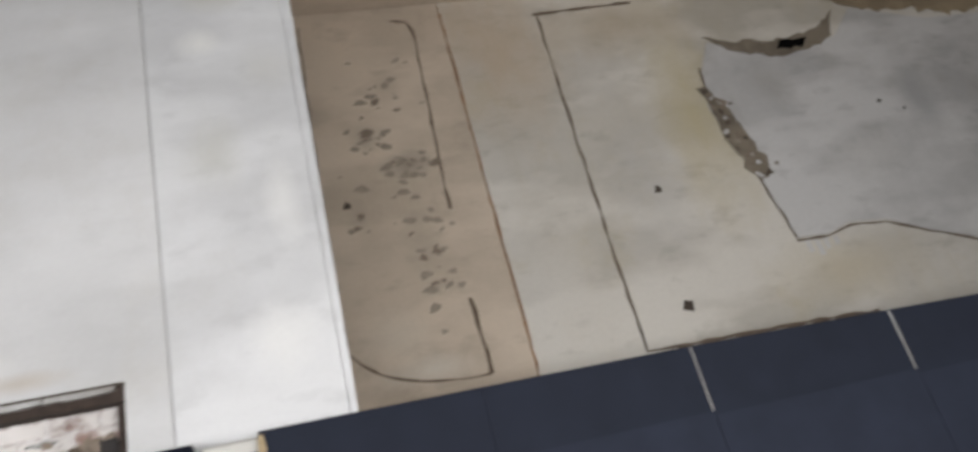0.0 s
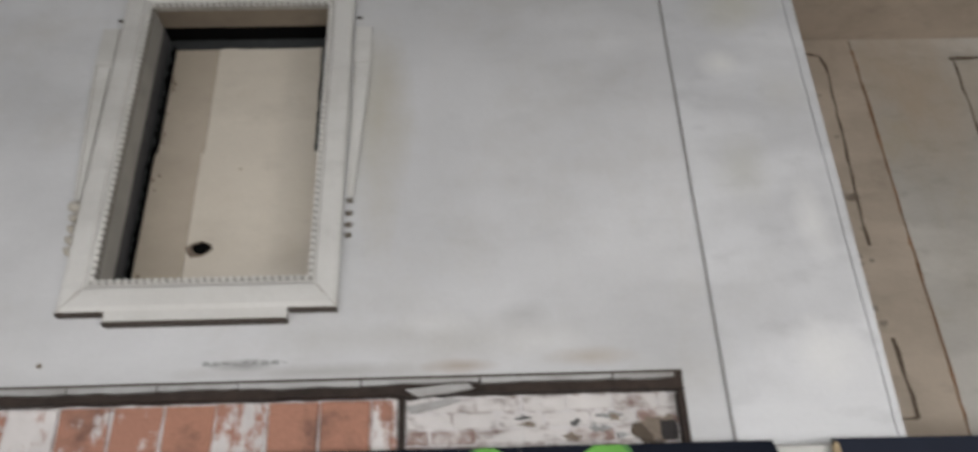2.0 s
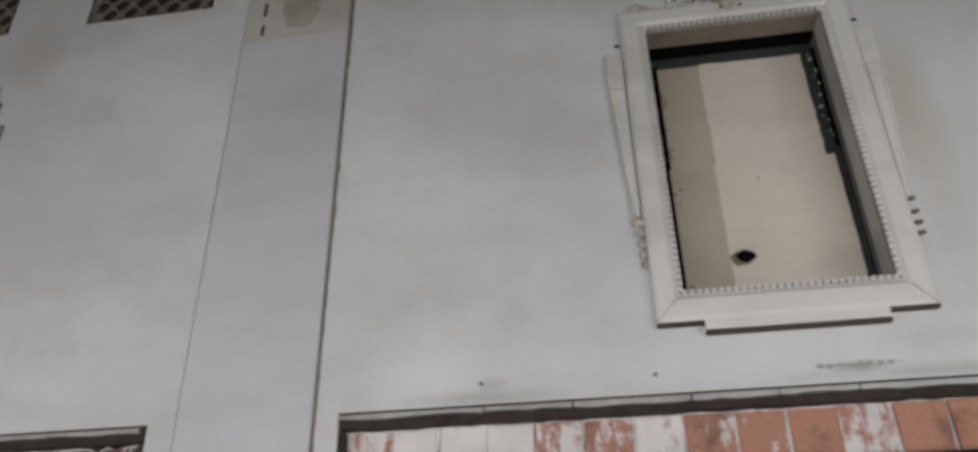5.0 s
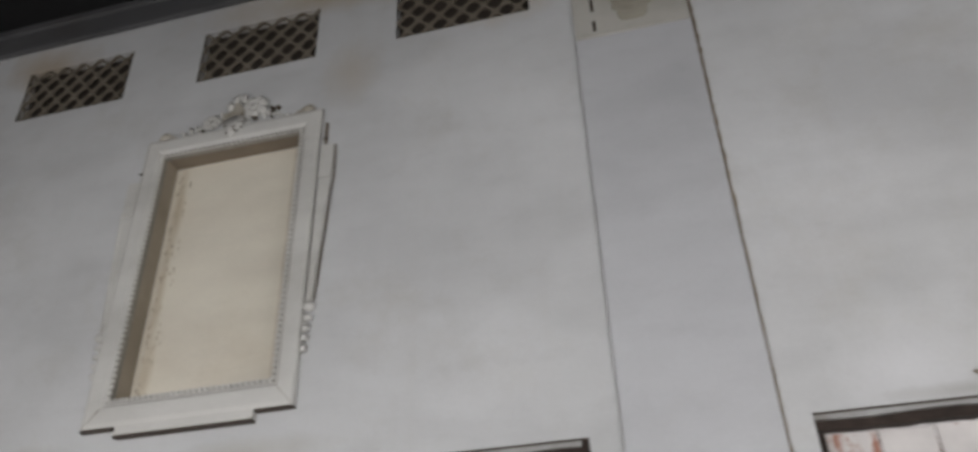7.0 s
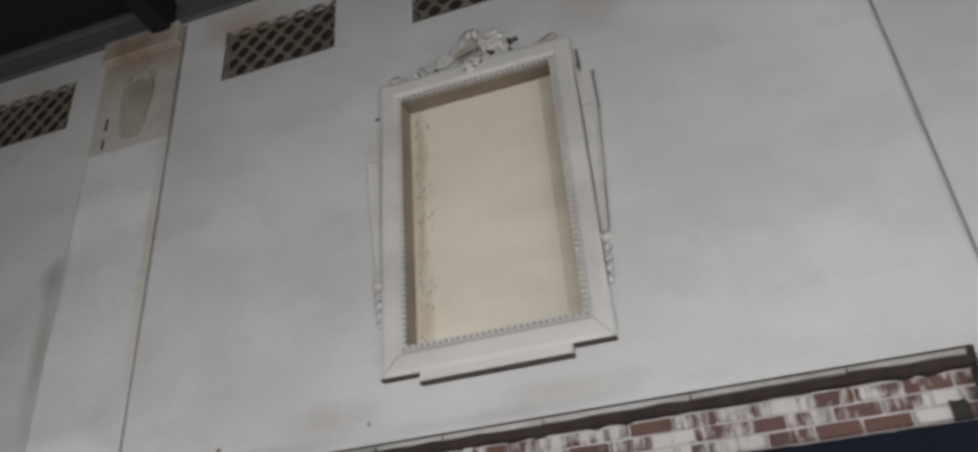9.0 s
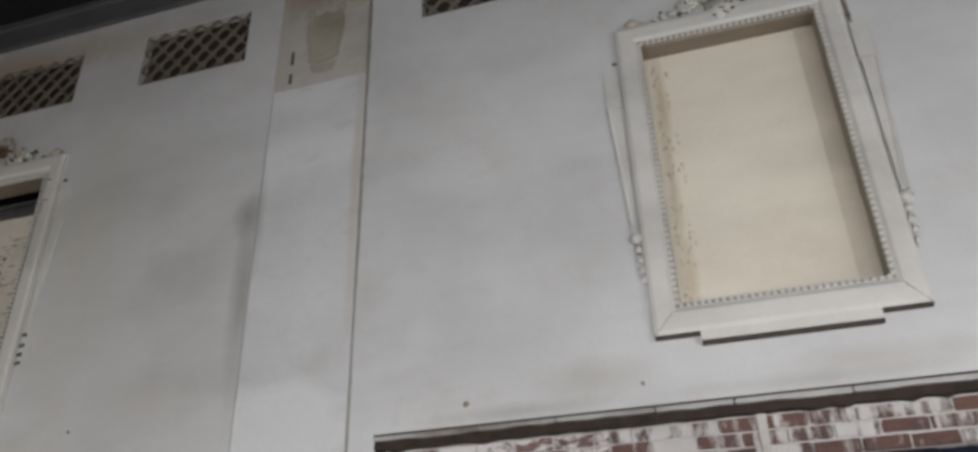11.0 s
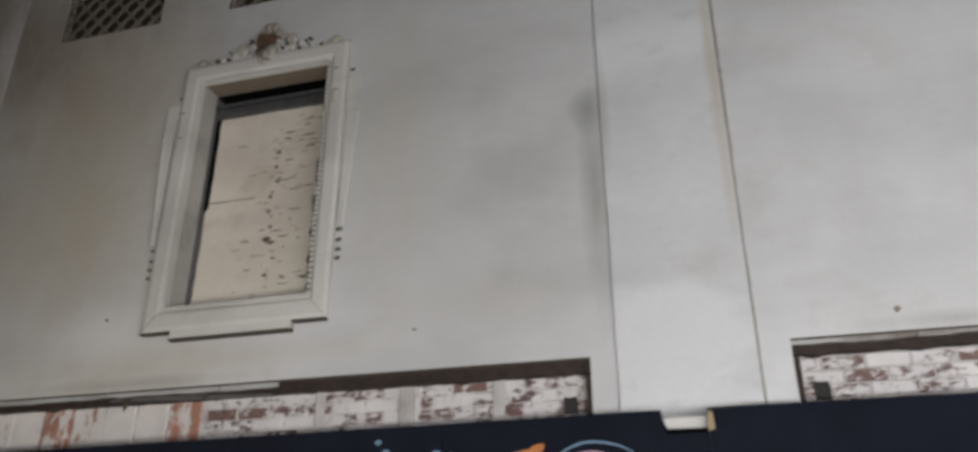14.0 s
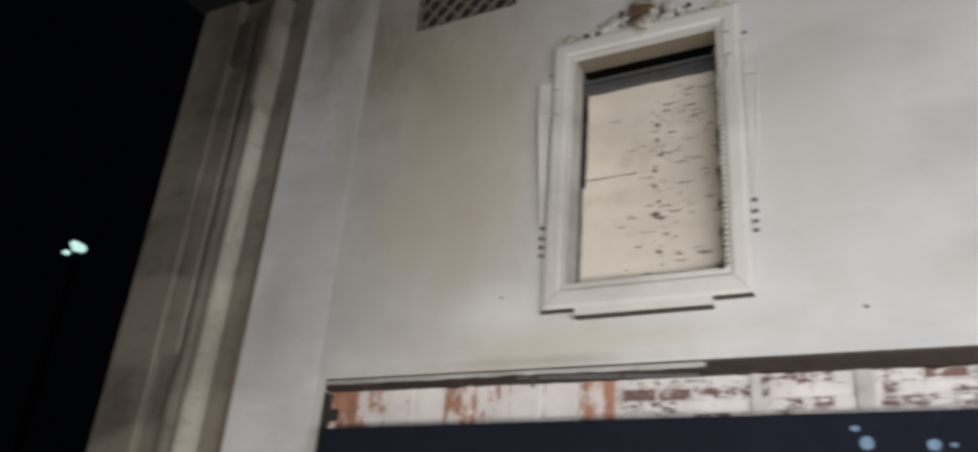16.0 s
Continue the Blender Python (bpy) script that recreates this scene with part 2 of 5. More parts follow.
BOARD_CREAM = painted("cream_board", (0.76, 0.705, 0.60), (0.71, 0.655, 0.55), (0.52, 0.43, 0.31), 0.25, 0.6, 0.04, 0.7, 0.0, 0.1, [(-8.83, 4.75, 0.05, 0.5, (0.44, 0.35, 0.23), 0.7), (-8.84, 4.1, 0.04, 0.5, (0.46, 0.37, 0.25), 0.6), (-8.82, 3.55, 0.06, 0.3, (0.46, 0.37, 0.25), 0.6)], 0.2)
BACK_TAN = painted("porch_tan_paint", (0.52, 0.44, 0.355), (0.45, 0.38, 0.305), (0.31, 0.25, 0.19), 0.5, 0.85, 0.3, 1.1, 0.25, 0.15, [(1.12, 4.62, 0.26, 0.14, (0.27, 0.23, 0.19), 0.75), (0.85, 4.9, 0.16, 0.16, (0.30, 0.26, 0.21), 0.6), (1.08, 5.35, 0.16, 0.2, (0.32, 0.27, 0.22), 0.55), (0.68, 4.25, 0.12, 0.2, (0.32, 0.27, 0.22), 0.55), (1.1, 4.0, 0.2, 0.35, (0.36, 0.31, 0.25), 0.5), (0.8, 3.3, 0.3, 0.3, (0.55, 0.49, 0.41), 0.6), (0.95, 3.05, 0.4, 0.12, (0.60, 0.56, 0.49), 0.7)], 0.7)
BACK_MARKS = [(3.5, 4.7, 0.45, 1.3, (0.47, 0.41, 0.26), 0.8), (2.0, 5.7, 0.8, 1.2, (0.46, 0.37, 0.27), 0.8), (2.1, 3.4, 0.3, 0.8, (0.60, 0.57, 0.52), 0.6), (3.1, 5.7, 1.0, 0.4, (0.42, 0.35, 0.25), 0.6), (2.9, 4.2, 0.35, 0.8, (0.45, 0.44, 0.42), 0.6), (4.2, 3.2, 0.8, 0.35, (0.48, 0.42, 0.30), 0.6)]
BACK_GREY = painted("porch_grey_paint", (0.56, 0.535, 0.49), (0.45, 0.42, 0.36), (0.44, 0.38, 0.25), 0.65, 0.85, 0.3, 0.9, 0.25, 0.15, BACK_MARKS, 0.75)
BACK_PATCH = painted("porch_patch_paint", (0.50, 0.495, 0.49), (0.41, 0.405, 0.40), (0.28, 0.26, 0.23), 0.5, 0.9, 0.5, 1.4, 0.1, 0.15, [(4.3, 4.9, 0.3, 0.25, (0.34, 0.33, 0.31), 0.6), (5.6, 4.6, 0.25, 0.7, (0.33, 0.33, 0.33), 0.7), (4.8, 4.1, 0.5, 0.3, (0.58, 0.57, 0.55), 0.5)], 0.8)
SOOT_SHADE = plain("dark_crack_shade", (0.075, 0.058, 0.046), 0.9)
JOINT_PALE = plain("grey_joint", (0.29, 0.265, 0.23), 0.9, 0, 0.4, 4)
JOINT_SHADE = plain("rusty_joint_shade", (0.22, 0.18, 0.14), 0.9)
BLACK = plain("dark_void", (0.004, 0.004, 0.004), 1.0)
BLACK.node_tree.nodes["Principled BSDF"].inputs["Specular IOR Level"].default_value = 0.05
RUST_SHADE = plain("rusty_steel_shade", (0.050, 0.034, 0.026), 0.9, 0.0, 0.6, 14, 0.5)
STEEL = plain("grey_sash_metal", (0.10, 0.10, 0.103), 0.6, 0.2, 0.4)
FLASH = painted("flashing_paint", (0.44, 0.44, 0.43), (0.25, 0.24, 0.225), (0.10, 0.07, 0.05), 0.8, 0.6, 0.4, 3.0)
BRICK = chipped("old_brick", (0.15, 0.078, 0.064), (0.58, 0.56, 0.545), 0.555, 0.66, 12, (1, 1, 0.7), (0.09, 0.065, 0.06), 0.65, 0.2)
BRICK_WHITE = chipped("white_brick", (0.20, 0.12, 0.105), (0.70, 0.675, 0.67), 0.53, 0.61, 15, (0.8, 1, 1.5), (0.10, 0.075, 0.075), 0.25, 0.2)
TILE = chipped("clay_tile", (0.44, 0.215, 0.145), (0.70, 0.665, 0.645), 0.635, 0.705, 9, (1, 1, 0.8), (0.36, 0.19, 0.15), 0.42, 0.5)
SMEARED = chipped("white_smeared_brick", (0.30, 0.20, 0.17), (0.70, 0.67, 0.645), 0.44, 0.58, 9, (0.8, 1, 1.2), (0.16, 0.13, 0.12), 0.2, 0.15)
MORTAR_WHITE = chipped("painted_mortar", (0.34, 0.28, 0.25), (0.68, 0.655, 0.645), 0.40, 0.52, 12, (1, 1, 1), (0.3, 0.25, 0.22), 0.3, 0.0)
MORTAR = painted("mortar", (0.55, 0.53, 0.51), (0.36, 0.34, 0.32), (0.2, 0.16, 0.13), 0.6, 0.95, 0.6, 4.0)
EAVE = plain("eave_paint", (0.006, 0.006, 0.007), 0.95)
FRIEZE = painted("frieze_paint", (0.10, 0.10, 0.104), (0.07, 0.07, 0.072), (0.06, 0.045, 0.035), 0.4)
# The lighter navy by the porch has some angled gloss put into its colour.
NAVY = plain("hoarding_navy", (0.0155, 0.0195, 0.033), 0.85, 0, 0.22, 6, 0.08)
NAVY_DEEP = plain("hoarding_deep_navy", (0.0115, 0.0140, 0.0225), 0.95, 0, 0.25, 6, 0.08)
NAVY_DEEP.node_tree.nodes["Principled BSDF"].inputs["Specular IOR Level"].default_value = 0.1
NAVY_LOW = plain("hoarding_slate", (0.020, 0.025, 0.042), 0.85, 0, 0.22, 6, 0.08)
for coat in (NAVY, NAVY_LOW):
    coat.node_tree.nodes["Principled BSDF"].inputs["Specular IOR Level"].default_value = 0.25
PLY = plain("plywood_edge", (0.42, 0.32, 0.19), 0.8, 0, 0.4, 60)
GREEN = plain("green_paint", (0.135, 0.40, 0.055), 0.45, 0, 0.25, 12)
GREEN_DEEP = plain("deep_green_paint", (0.065, 0.22, 0.045), 0.45, 0, 0.3, 12)
ORANGE = plain("orange_paint", (0.55, 0.20, 0.05), 0.45, 0, 0.35, 14)
PINK = plain("mauve_paint", (0.42, 0.24, 0.32), 0.45, 0, 0.25, 14)
BLUE = plain("pale_blue_paint", (0.17, 0.29, 0.42), 0.45, 0, 0.35, 18)
ASPHALT = plain("asphalt", (0.05, 0.05, 0.05), 0.9, 0, 0.4, 30, 0.4)
PAVING = plain("paving", (0.22, 0.21, 0.2), 0.85, 0, 0.3, 8, 0.3)
# Pier colours and upper blots mix dirt with painted falloff of light.
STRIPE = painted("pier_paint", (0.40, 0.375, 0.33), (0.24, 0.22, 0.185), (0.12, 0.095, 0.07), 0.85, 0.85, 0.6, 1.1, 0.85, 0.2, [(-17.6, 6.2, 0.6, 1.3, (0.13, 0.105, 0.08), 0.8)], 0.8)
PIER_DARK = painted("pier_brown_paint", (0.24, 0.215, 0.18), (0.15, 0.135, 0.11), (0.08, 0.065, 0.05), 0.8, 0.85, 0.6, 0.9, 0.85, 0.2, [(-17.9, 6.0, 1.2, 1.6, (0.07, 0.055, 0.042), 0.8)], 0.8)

BOARD_STAIN = plain("rust_speck", (0.56, 0.475, 0.35), 0.7)
FLAKE_UNDER = plain("flaked_wood", (0.19, 0.145, 0.11), 0.9)
BOARD_EDGE = painted("edge_shade_board", (0.63, 0.57, 0.475), (0.56, 0.50, 0.41), (0.40, 0.32, 0.22), 0.35, 0.65, 0.06, 1.2)
BOARD_FLAKE = painted("flaking_board", (0.74, 0.685, 0.60), (0.67, 0.61, 0.52), (0.38, 0.29, 0.20), 0.45, 0.6, 0.2, 1.6)
VENT_PAINT = painted("vent_paint", (0.19, 0.162, 0.127), (0.13, 0.11, 0.083), (0.11, 0.08, 0.055), 0.6, 0.85, 0.4, 2.0)
VENT_BACK = plain("vent_shade", (0.045, 0.034, 0.026), 0.9)
SCUFF = plain("plaster_scuff", (0.26, 0.21, 0.165), 0.9)
SCUFF_PALE = plain("faded_scuff", (0.36, 0.31, 0.25), 0.9)
CARTOUCHE = painted("cartouche_paint", (0.38, 0.355, 0.295), (0.27, 0.248, 0.20), (0.16, 0.13, 0.09), 0.6, 0.85, 0.4, 4.0)
RUST_RUN = plain("rust_stained_edge", (0.34, 0.28, 0.205), 0.9, 0, 0.45, 5)
GROOVE = plain("pale_edge_tone", (0.40, 0.385, 0.35), 0.9)
SOCKET = plain("socket_soot", (0.035, 0.031, 0.030), 0.9)
SASH_DARK = plain("old_sash_paint", (0.036, 0.039, 0.040), 0.7)
GRIME_SHADE = plain("crest_grime_shade", (0.11, 0.085, 0.062), 0.9)
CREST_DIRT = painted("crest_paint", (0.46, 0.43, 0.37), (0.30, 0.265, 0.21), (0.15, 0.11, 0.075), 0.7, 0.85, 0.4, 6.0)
CRACK = plain("plaster_crack", (0.15, 0.11, 0.078), 0.9)
PALE_MARK = plain("faint_mark", (0.40, 0.40, 0.39), 0.9)


# ---- mesh helpers ----
def box(bm, x0, x1, y0, y1, z0, z1, bevel=0.0):
    v = [bm.verts.new((x, y, z)) for x in (x0, x1) for y in (y0, y1) for z in (z0, z1)]
    f = [bm.faces.new([v[i] for i in q]) for q in ((0, 1, 3, 2), (4, 6, 7, 5), (0, 4, 5, 1), (2, 3, 7, 6), (0, 2, 6, 4), (1, 5, 7, 3))]
    if bevel:
        bmesh.ops.bevel(bm, geom=list({e for q in f for e in q.edges}), offset=bevel, segments=1, affect="EDGES")
    return f


def prism(bm, outline, y0, y1):
    """An outline in (x, z) given depth from y0 (front) to y1 (back)."""
    a = [bm.verts.new((x, y0, z)) for x, z in outline]
    b = [bm.verts.new((x, y1, z)) for x, z in outline]
    n = len(outline)
    bm.faces.new(a)
    bm.faces.new(b[::-1])
    for i in range(n):
        bm.faces.new((a[i], b[i], b[(i + 1) % n], a[(i + 1) % n]))


def rod(bm, points, radius, sides=6, flat=1.0):
    """A round bead along points; flat squeezes its depth."""
    rings = []
    for i, p in enumerate(points):
        p = Vector(p)
        d = (Vector(points[min(i + 1, len(points) - 1)]) - Vector(points[max(i - 1, 0)])).normalized()
        side = d.cross(Vector((0, 1, 0))).normalized()
        r = radius[i] if isinstance(radius, (list, tuple)) else radius
        rings.append([bm.verts.new(p + side * r * math.cos(a) + Vector((0, 1, 0)) * r * flat * math.sin(a))
                      for a in (2 * math.pi * k / sides for k in range(sides))])
    for a, b in zip(rings, rings[1:]):
        for k in range(sides):
            bm.faces.new((a[k], a[(k + 1) % sides], b[(k + 1) % sides], b[k]))
    bm.faces.new(rings[0][::-1])
    bm.faces.new(rings[-1])


def knob(bm, x, y, z, rx, ry, rz, seg=8, rings=6):
    m = Matrix.Translation((x, y, z)) @ Matrix.Diagonal((rx, ry, rz, 1))
    bmesh.ops.create_uvsphere(bm, u_segments=seg, v_segments=rings, radius=1, matrix=m)


def finish(bm, name, material, smooth=False):
    bmesh.ops.recalc_face_normals(bm, faces=bm.faces[:])
    me = bpy.data.meshes.new(name)
    bm.to_mesh(me)
    bm.free()
    for p in me.polygons:
        p.use_smooth = smooth
    me.materials.append(material)
    return me


def part(name, bm, material, parent, label="", smooth=False):
    ob = new(name, finish(bm, name, material, smooth))
    ob.parent = parent
    if label:
        tagged(ob, label)
    return ob


def thing(name, place=(0, 0, 0), **tags):
    ob = new(name)
    ob.location = place
    ob.empty_display_size = 0.1
    return tagged(ob, **tags)


def solid(name, bm, material, smooth=False, **tags):
    return tagged(new(name, finish(bm, name, material, smooth)), **tags)


# ---- plan ----
WINDOWS = (-2.853, -8.385, -13.925)  # window centres, along the front
BANDS = ((-5.126, -0.578), (-10.622, -6.154), (-16.27, -11.665))
PILASTERS = (-0.02, -5.625, -11.155)
W_IN, W_OUT = 0.523, 0.66          # half widths of window opening and trim
Z_SILL, Z_HEAD = 3.325, 5.10
BAND_TOPS = (2.82, 2.82, 2.80)
VENT_Z0, VENT_Z1 = 5.78, 6.285
VENTS = [c + d for c in WINDOWS for d in (-1.52, 0.06, 1.63)]
END = -17.15                       # corner pier begins
BACK = 1.56                        # porch back wall


def pierced_wall(name, x0, x1, z0, z1, y0, y1, holes, material, **tags):
    """A thick wall with rectangular openings through it, holes as (x0, x1, z0, z1)."""
    xs = sorted({x0, x1, *(h for q in holes for h in q[:2])})
    zs = sorted({z0, z1, *(h for q in holes for h in q[2:])})
    bm = bmesh.new()
    vert = {}

    def v(i, y, k):
        if (i, y, k) not in vert:
            vert[i, y, k] = bm.verts.new((xs[i], y, zs[k]))
        return vert[i, y, k]

    def full(i, k):
        if not (0 <= i < len(xs) - 1 and 0 <= k < len(zs) - 1):
            return False
        cx, cz = (xs[i] + xs[i + 1]) / 2, (zs[k] + zs[k + 1]) / 2
        return not any(a < cx < b and c < cz < d for a, b, c, d in holes)

    for i in range(len(xs) - 1):
        for k in range(len(zs) - 1):
            if not full(i, k):
                continue
            for y in (y0, y1):
                bm.faces.new((v(i, y, k), v(i + 1, y, k), v(i + 1, y, k + 1), v(i, y, k + 1)))
            for di, dk, a, b in ((-1, 0, (i, k), (i, k + 1)), (1, 0, (i + 1, k), (i + 1, k + 1)), (0, -1, (i, k), (i + 1, k)), (0, 1, (i, k + 1), (i + 1, k + 1))):
                if not full(i + di, k + dk):
                    bm.faces.new((v(a[0], y0, a[1]), v(a[0], y1, a[1]), v(b[0], y1, b[1]), v(b[0], y0, b[1])))
    return solid(name, bm, material, kind="structure", **tags)


# ---- setting ----
holes = [(c - W_IN, c + W_IN, Z_SILL, Z_HEAD) for c in WINDOWS]
holes += [(a, b, 0.3, z) for (a, b), z in zip(BANDS, BAND_TOPS)]
holes += [(c - 0.48, c + 0.48, VENT_Z0, VENT_Z1) for c in VENTS]
pierced_wall("wall_front", END, 0.34, 0, 7.4, 0.0, 0.42, holes, WALL, label="long white painted stucco front wall with boarded windows", category="wall")
bm = bmesh.new()
box(bm, END, 0.34, 1.3, 1.5, 0, 7.4)
solid("wall_inner", bm, BLACK, kind="structure", label="dark inner wall behind the boarded front", category="wall")
bm = bmesh.new()
box(bm, -400, 400, -400, 400, -0.3, -0.15)
solid("ground", bm, ASPHALT, kind="structure", label="dark asphalt street surface at night", category="ground")
bm = bmesh.new()
box(bm, -60, 40, -6.0, 0.0, -0.149, 0.0, 0.02)
solid("pavement", bm, PAVING, kind="structure", label="worn concrete pavement along the building front", category="pavement")
bm = bmesh.new()
box(bm, 0.34, 9.0, 0.0, 1.56, -0.149, 0.0)
solid("floor_porch", bm, PAVING, kind="structure", label="bare concrete floor of the recessed porch", category="floor")
# porch: back wall in two paints, the side walls, lintel and ceiling
bm = bmesh.new()
box(bm, -0.4, 1.645, BACK, BACK + 0.3, 0, 6.12)
solid("wall_porch_1", bm, BACK_TAN, kind="structure", label="tan plaster back wall of the recessed porch", category="wall")
bm = bmesh.new()
box(bm, 1.655, 9.0, BACK, BACK + 0.3, 0, 6.12)
solid("wall_porch_2", bm, BACK_GREY, kind="structure", label="grey stained plaster back wall with torn patch", category="wall")
bm = bmesh.new()
box(bm, 1.640, 1.660, BACK + 0.012, BACK + 0.2, 0, 6.12)
solid("trim_joint", bm, plain("rust_joint", (0.27, 0.165, 0.09), 0.9, 0, 0.5, 6), kind="structure", label="rust stained vertical joint between two plasters", category="joint")
bm = bmesh.new()
box(bm, 0.0, 0.338, 0.422, BACK - 0.002, 0, 6.12)
solid("wall_porch_3", bm, BACK_TAN, kind="structure", label="tan side wall of the recessed porch", category="wall")
bm = bmesh.new()
box(bm, 8.7, 9.0, -0.0, BACK - 0.002, 0, 6.12)
solid("wall_porch_4", bm, BACK_TAN, kind="structure", label="tan far side wall of the recessed porch", category="wall")
bm = bmesh.new()
box(bm, -0.4, 9.0, 0.43, BACK + 0.3, 6.125, 6.3)
solid("ceiling_porch", bm, BACK_TAN, kind="structure", label="brown shaded plaster ceiling of the porch", category="ceiling")
bm = bmesh.new()
box(bm, 0.342, 9.0, 0.0, 0.42, 5.95, 7.4)
solid("wall_lintel", bm, WALL, kind="structure", label="white painted lintel wall over the porch", category="wall")
bm = bmesh.new()
box(bm, -18.65, 9.0, 0.43, 1.9, 7.2, 7.4)
solid("ceiling", bm, BLACK, kind="structure", label="dark ceiling slab inside the closed building", category="ceiling")
# frieze under the eave, and the eave itself
bm = bmesh.new()
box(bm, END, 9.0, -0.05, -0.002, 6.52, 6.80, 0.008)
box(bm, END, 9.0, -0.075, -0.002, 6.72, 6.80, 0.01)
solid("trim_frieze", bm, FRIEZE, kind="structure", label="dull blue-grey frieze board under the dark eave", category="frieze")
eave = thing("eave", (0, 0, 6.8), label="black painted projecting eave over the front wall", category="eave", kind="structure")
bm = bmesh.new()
# The outer reach and fascia are unseen, added to shade the upper wall.
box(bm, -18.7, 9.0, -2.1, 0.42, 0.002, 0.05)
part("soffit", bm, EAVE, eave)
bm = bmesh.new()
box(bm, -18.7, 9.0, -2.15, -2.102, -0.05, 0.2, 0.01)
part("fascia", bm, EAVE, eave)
for p in PILASTERS:
    bm = bmesh.new()
    prism_pts = [(-0.02, 0.0), (-1.45, 0.0), (-1.45, -0.06), (-0.55, -0.16), (-0.40, -0.36), (-0.02, -0.38)]
    a = [bm.verts.new((p + 0.13, y, z)) for y, z in prism_pts]
    b = [bm.verts.new((p + 0.29, y, z)) for y, z in prism_pts]
    bm.faces.new(a), bm.faces.new(b[::-1])
    for i in range(6):
        bm.faces.new((a[i], b[i], b[(i + 1) % 6], a[(i + 1) % 6]))
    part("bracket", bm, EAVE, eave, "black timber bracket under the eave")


# ---- pilasters ----
def scroll(bm, cx, cz, r, turns, start, y, thick, way=1):
    n = int(10 * turns)
    rod(bm, [(cx + way * r * (1 - 0.75 * k / n) * math.cos(start + 2 * math.pi * turns * k / n), y, cz + r * (1 - 0.75 * k / n) * math.sin(start + 2 * math.pi * turns * k / n)) for k in range(n + 1)], thick, 6)


def pilaster(x, paint, cap, deep, label):
    ob = thing("pilaster", (x, 0, 0), label=label, category="pilaster", group="pilasters of the front", kind="structure")
    bm = bmesh.new()
    box(bm, -0.365, 0.365, -deep, -0.002, 0, 5.385, 0.005)
    part("shaft", bm, paint, ob)
    bm = bmesh.new()
    prism(bm, [(0.3655, 0), (0.368, 0), (0.372, 4.0), (0.388, 6.5), (0.3655, 6.5)], -deep * 0.7, -0.002)
    part("joint", bm, JOINT_PALE if x < -8 else JOINT_SHADE, ob, "dark rust stained joint beside the shaft")
    # Thin darker skin over the shaft's left side face.
    bm = bmesh.new()
    box(bm, -0.3664, -0.3655, -deep * 0.85, -0.002, 0, 5.385)
    part("joint", bm, GROOVE if x < -8 else JOINT_PALE, ob)
    bm = bmesh.new()
    box(bm, -0.362, 0.362, -deep - 0.004, -0.002, 5.387, 6.5, 0.003)
    box(bm, -0.355, 0.365, -0.085, -0.002, 6.28, 6.5, 0.012)
    c = part("capital", bm, CAPITAL, ob, "yellowed stained capital block")
    if x > -1:
        bm = bmesh.new()
        prism(bm, [(0.366, 0), (0.388, 0), (0.398, 2.5), (0.428, 5.9), (0.366, 5.9)], -deep - 0.006, 0.30)
        part("arris", bm, PIL, ob, "worn pale corner bead")
    bm = bmesh.new()
    half_shield = [(0.0, 5.47), (0.07, 5.475), (0.095, 5.52), (0.105, 5.60), (0.135, 5.74), (0.145, 5.92), (0.125, 5.97), (0.13, 6.04), (0.06, 6.02), (0.0, 6.05)]
    prism(bm, [(0.02 + x0, z) for x0, z in half_shield] + [(0.02 - x0, z) for x0, z in half_shield[-2:0:-1]], -deep - 0.013, -deep - 0.003)
    knob(bm, 0.02, -deep - 0.012, 5.80, 0.085, 0.006, 0.15, 12, 8)
    for s in (-1, 1):
        scroll(bm, 0.02 + s * 0.13, 6.06, 0.045, 1.3, 1.2, -deep - 0.010, 0.009, s)
    for s in (-1, 1):
        rod(bm, [(0.02 + s * (0.125 + 0.012 * math.sin(k * 0.9)), -deep - 0.011, 6.0 - 0.07 * k) for k in range(7)], [0.018, 0.02, 0.018, 0.016, 0.014, 0.012, 0.010], 6, 0.35)
    for z, sag in ((5.66, 0.05), (5.58, 0.035)):
        rod(bm, [(0.02 + 0.1 * (k / 4 - 1), -deep - 0.014, z - sag * math.sin(k * math.pi / 8)) for k in range(9)], 0.011, 6, 0.5)
    part("cartouche", bm, CARTOUCHE, c, "stained moulded plaster cartouche")
    for z, h in ((5.665, 0.12), (5.475, 0.09)):
        bm = bmesh.new()
        box(bm, -0.245, -0.222, -deep - 0.009, -deep - 0.003, z - h / 2, z + h / 2, 0.002)
        part("slot", bm, SOOT_SHADE, c, "dark weep slot")
    # stained ragged edges of the upright joints
    r = random.Random(int(-x * 7) + 3)
    for side, wide, paint in ((1, 0.020, RUST_RUN if x > -8 else GROOVE),) if x < -1 else ():
        n = 160
        edge = [(side * (0.369 + 0.010 * k / n + wide * (0.15 + 0.85 * k / n) * (0.15 + 0.45 * r.random() + 0.4 * r.random() ** 3)), 6.45 * k / n) for k in range(n + 1)]
        bm = bmesh.new()
        prism(bm, [(side * 0.368, 0)] + edge + [(side * 0.368, 6.45)], -0.004, -0.0005)
        part("stained_edge", bm, paint, ob, "ragged stained plaster along the joint")
    # stone block that shows over the notch in the hoarding
    bm = bmesh.new()
    box(bm, -0.36, 0.36, -0.075, -0.056, 0, 2.2, 0.01)
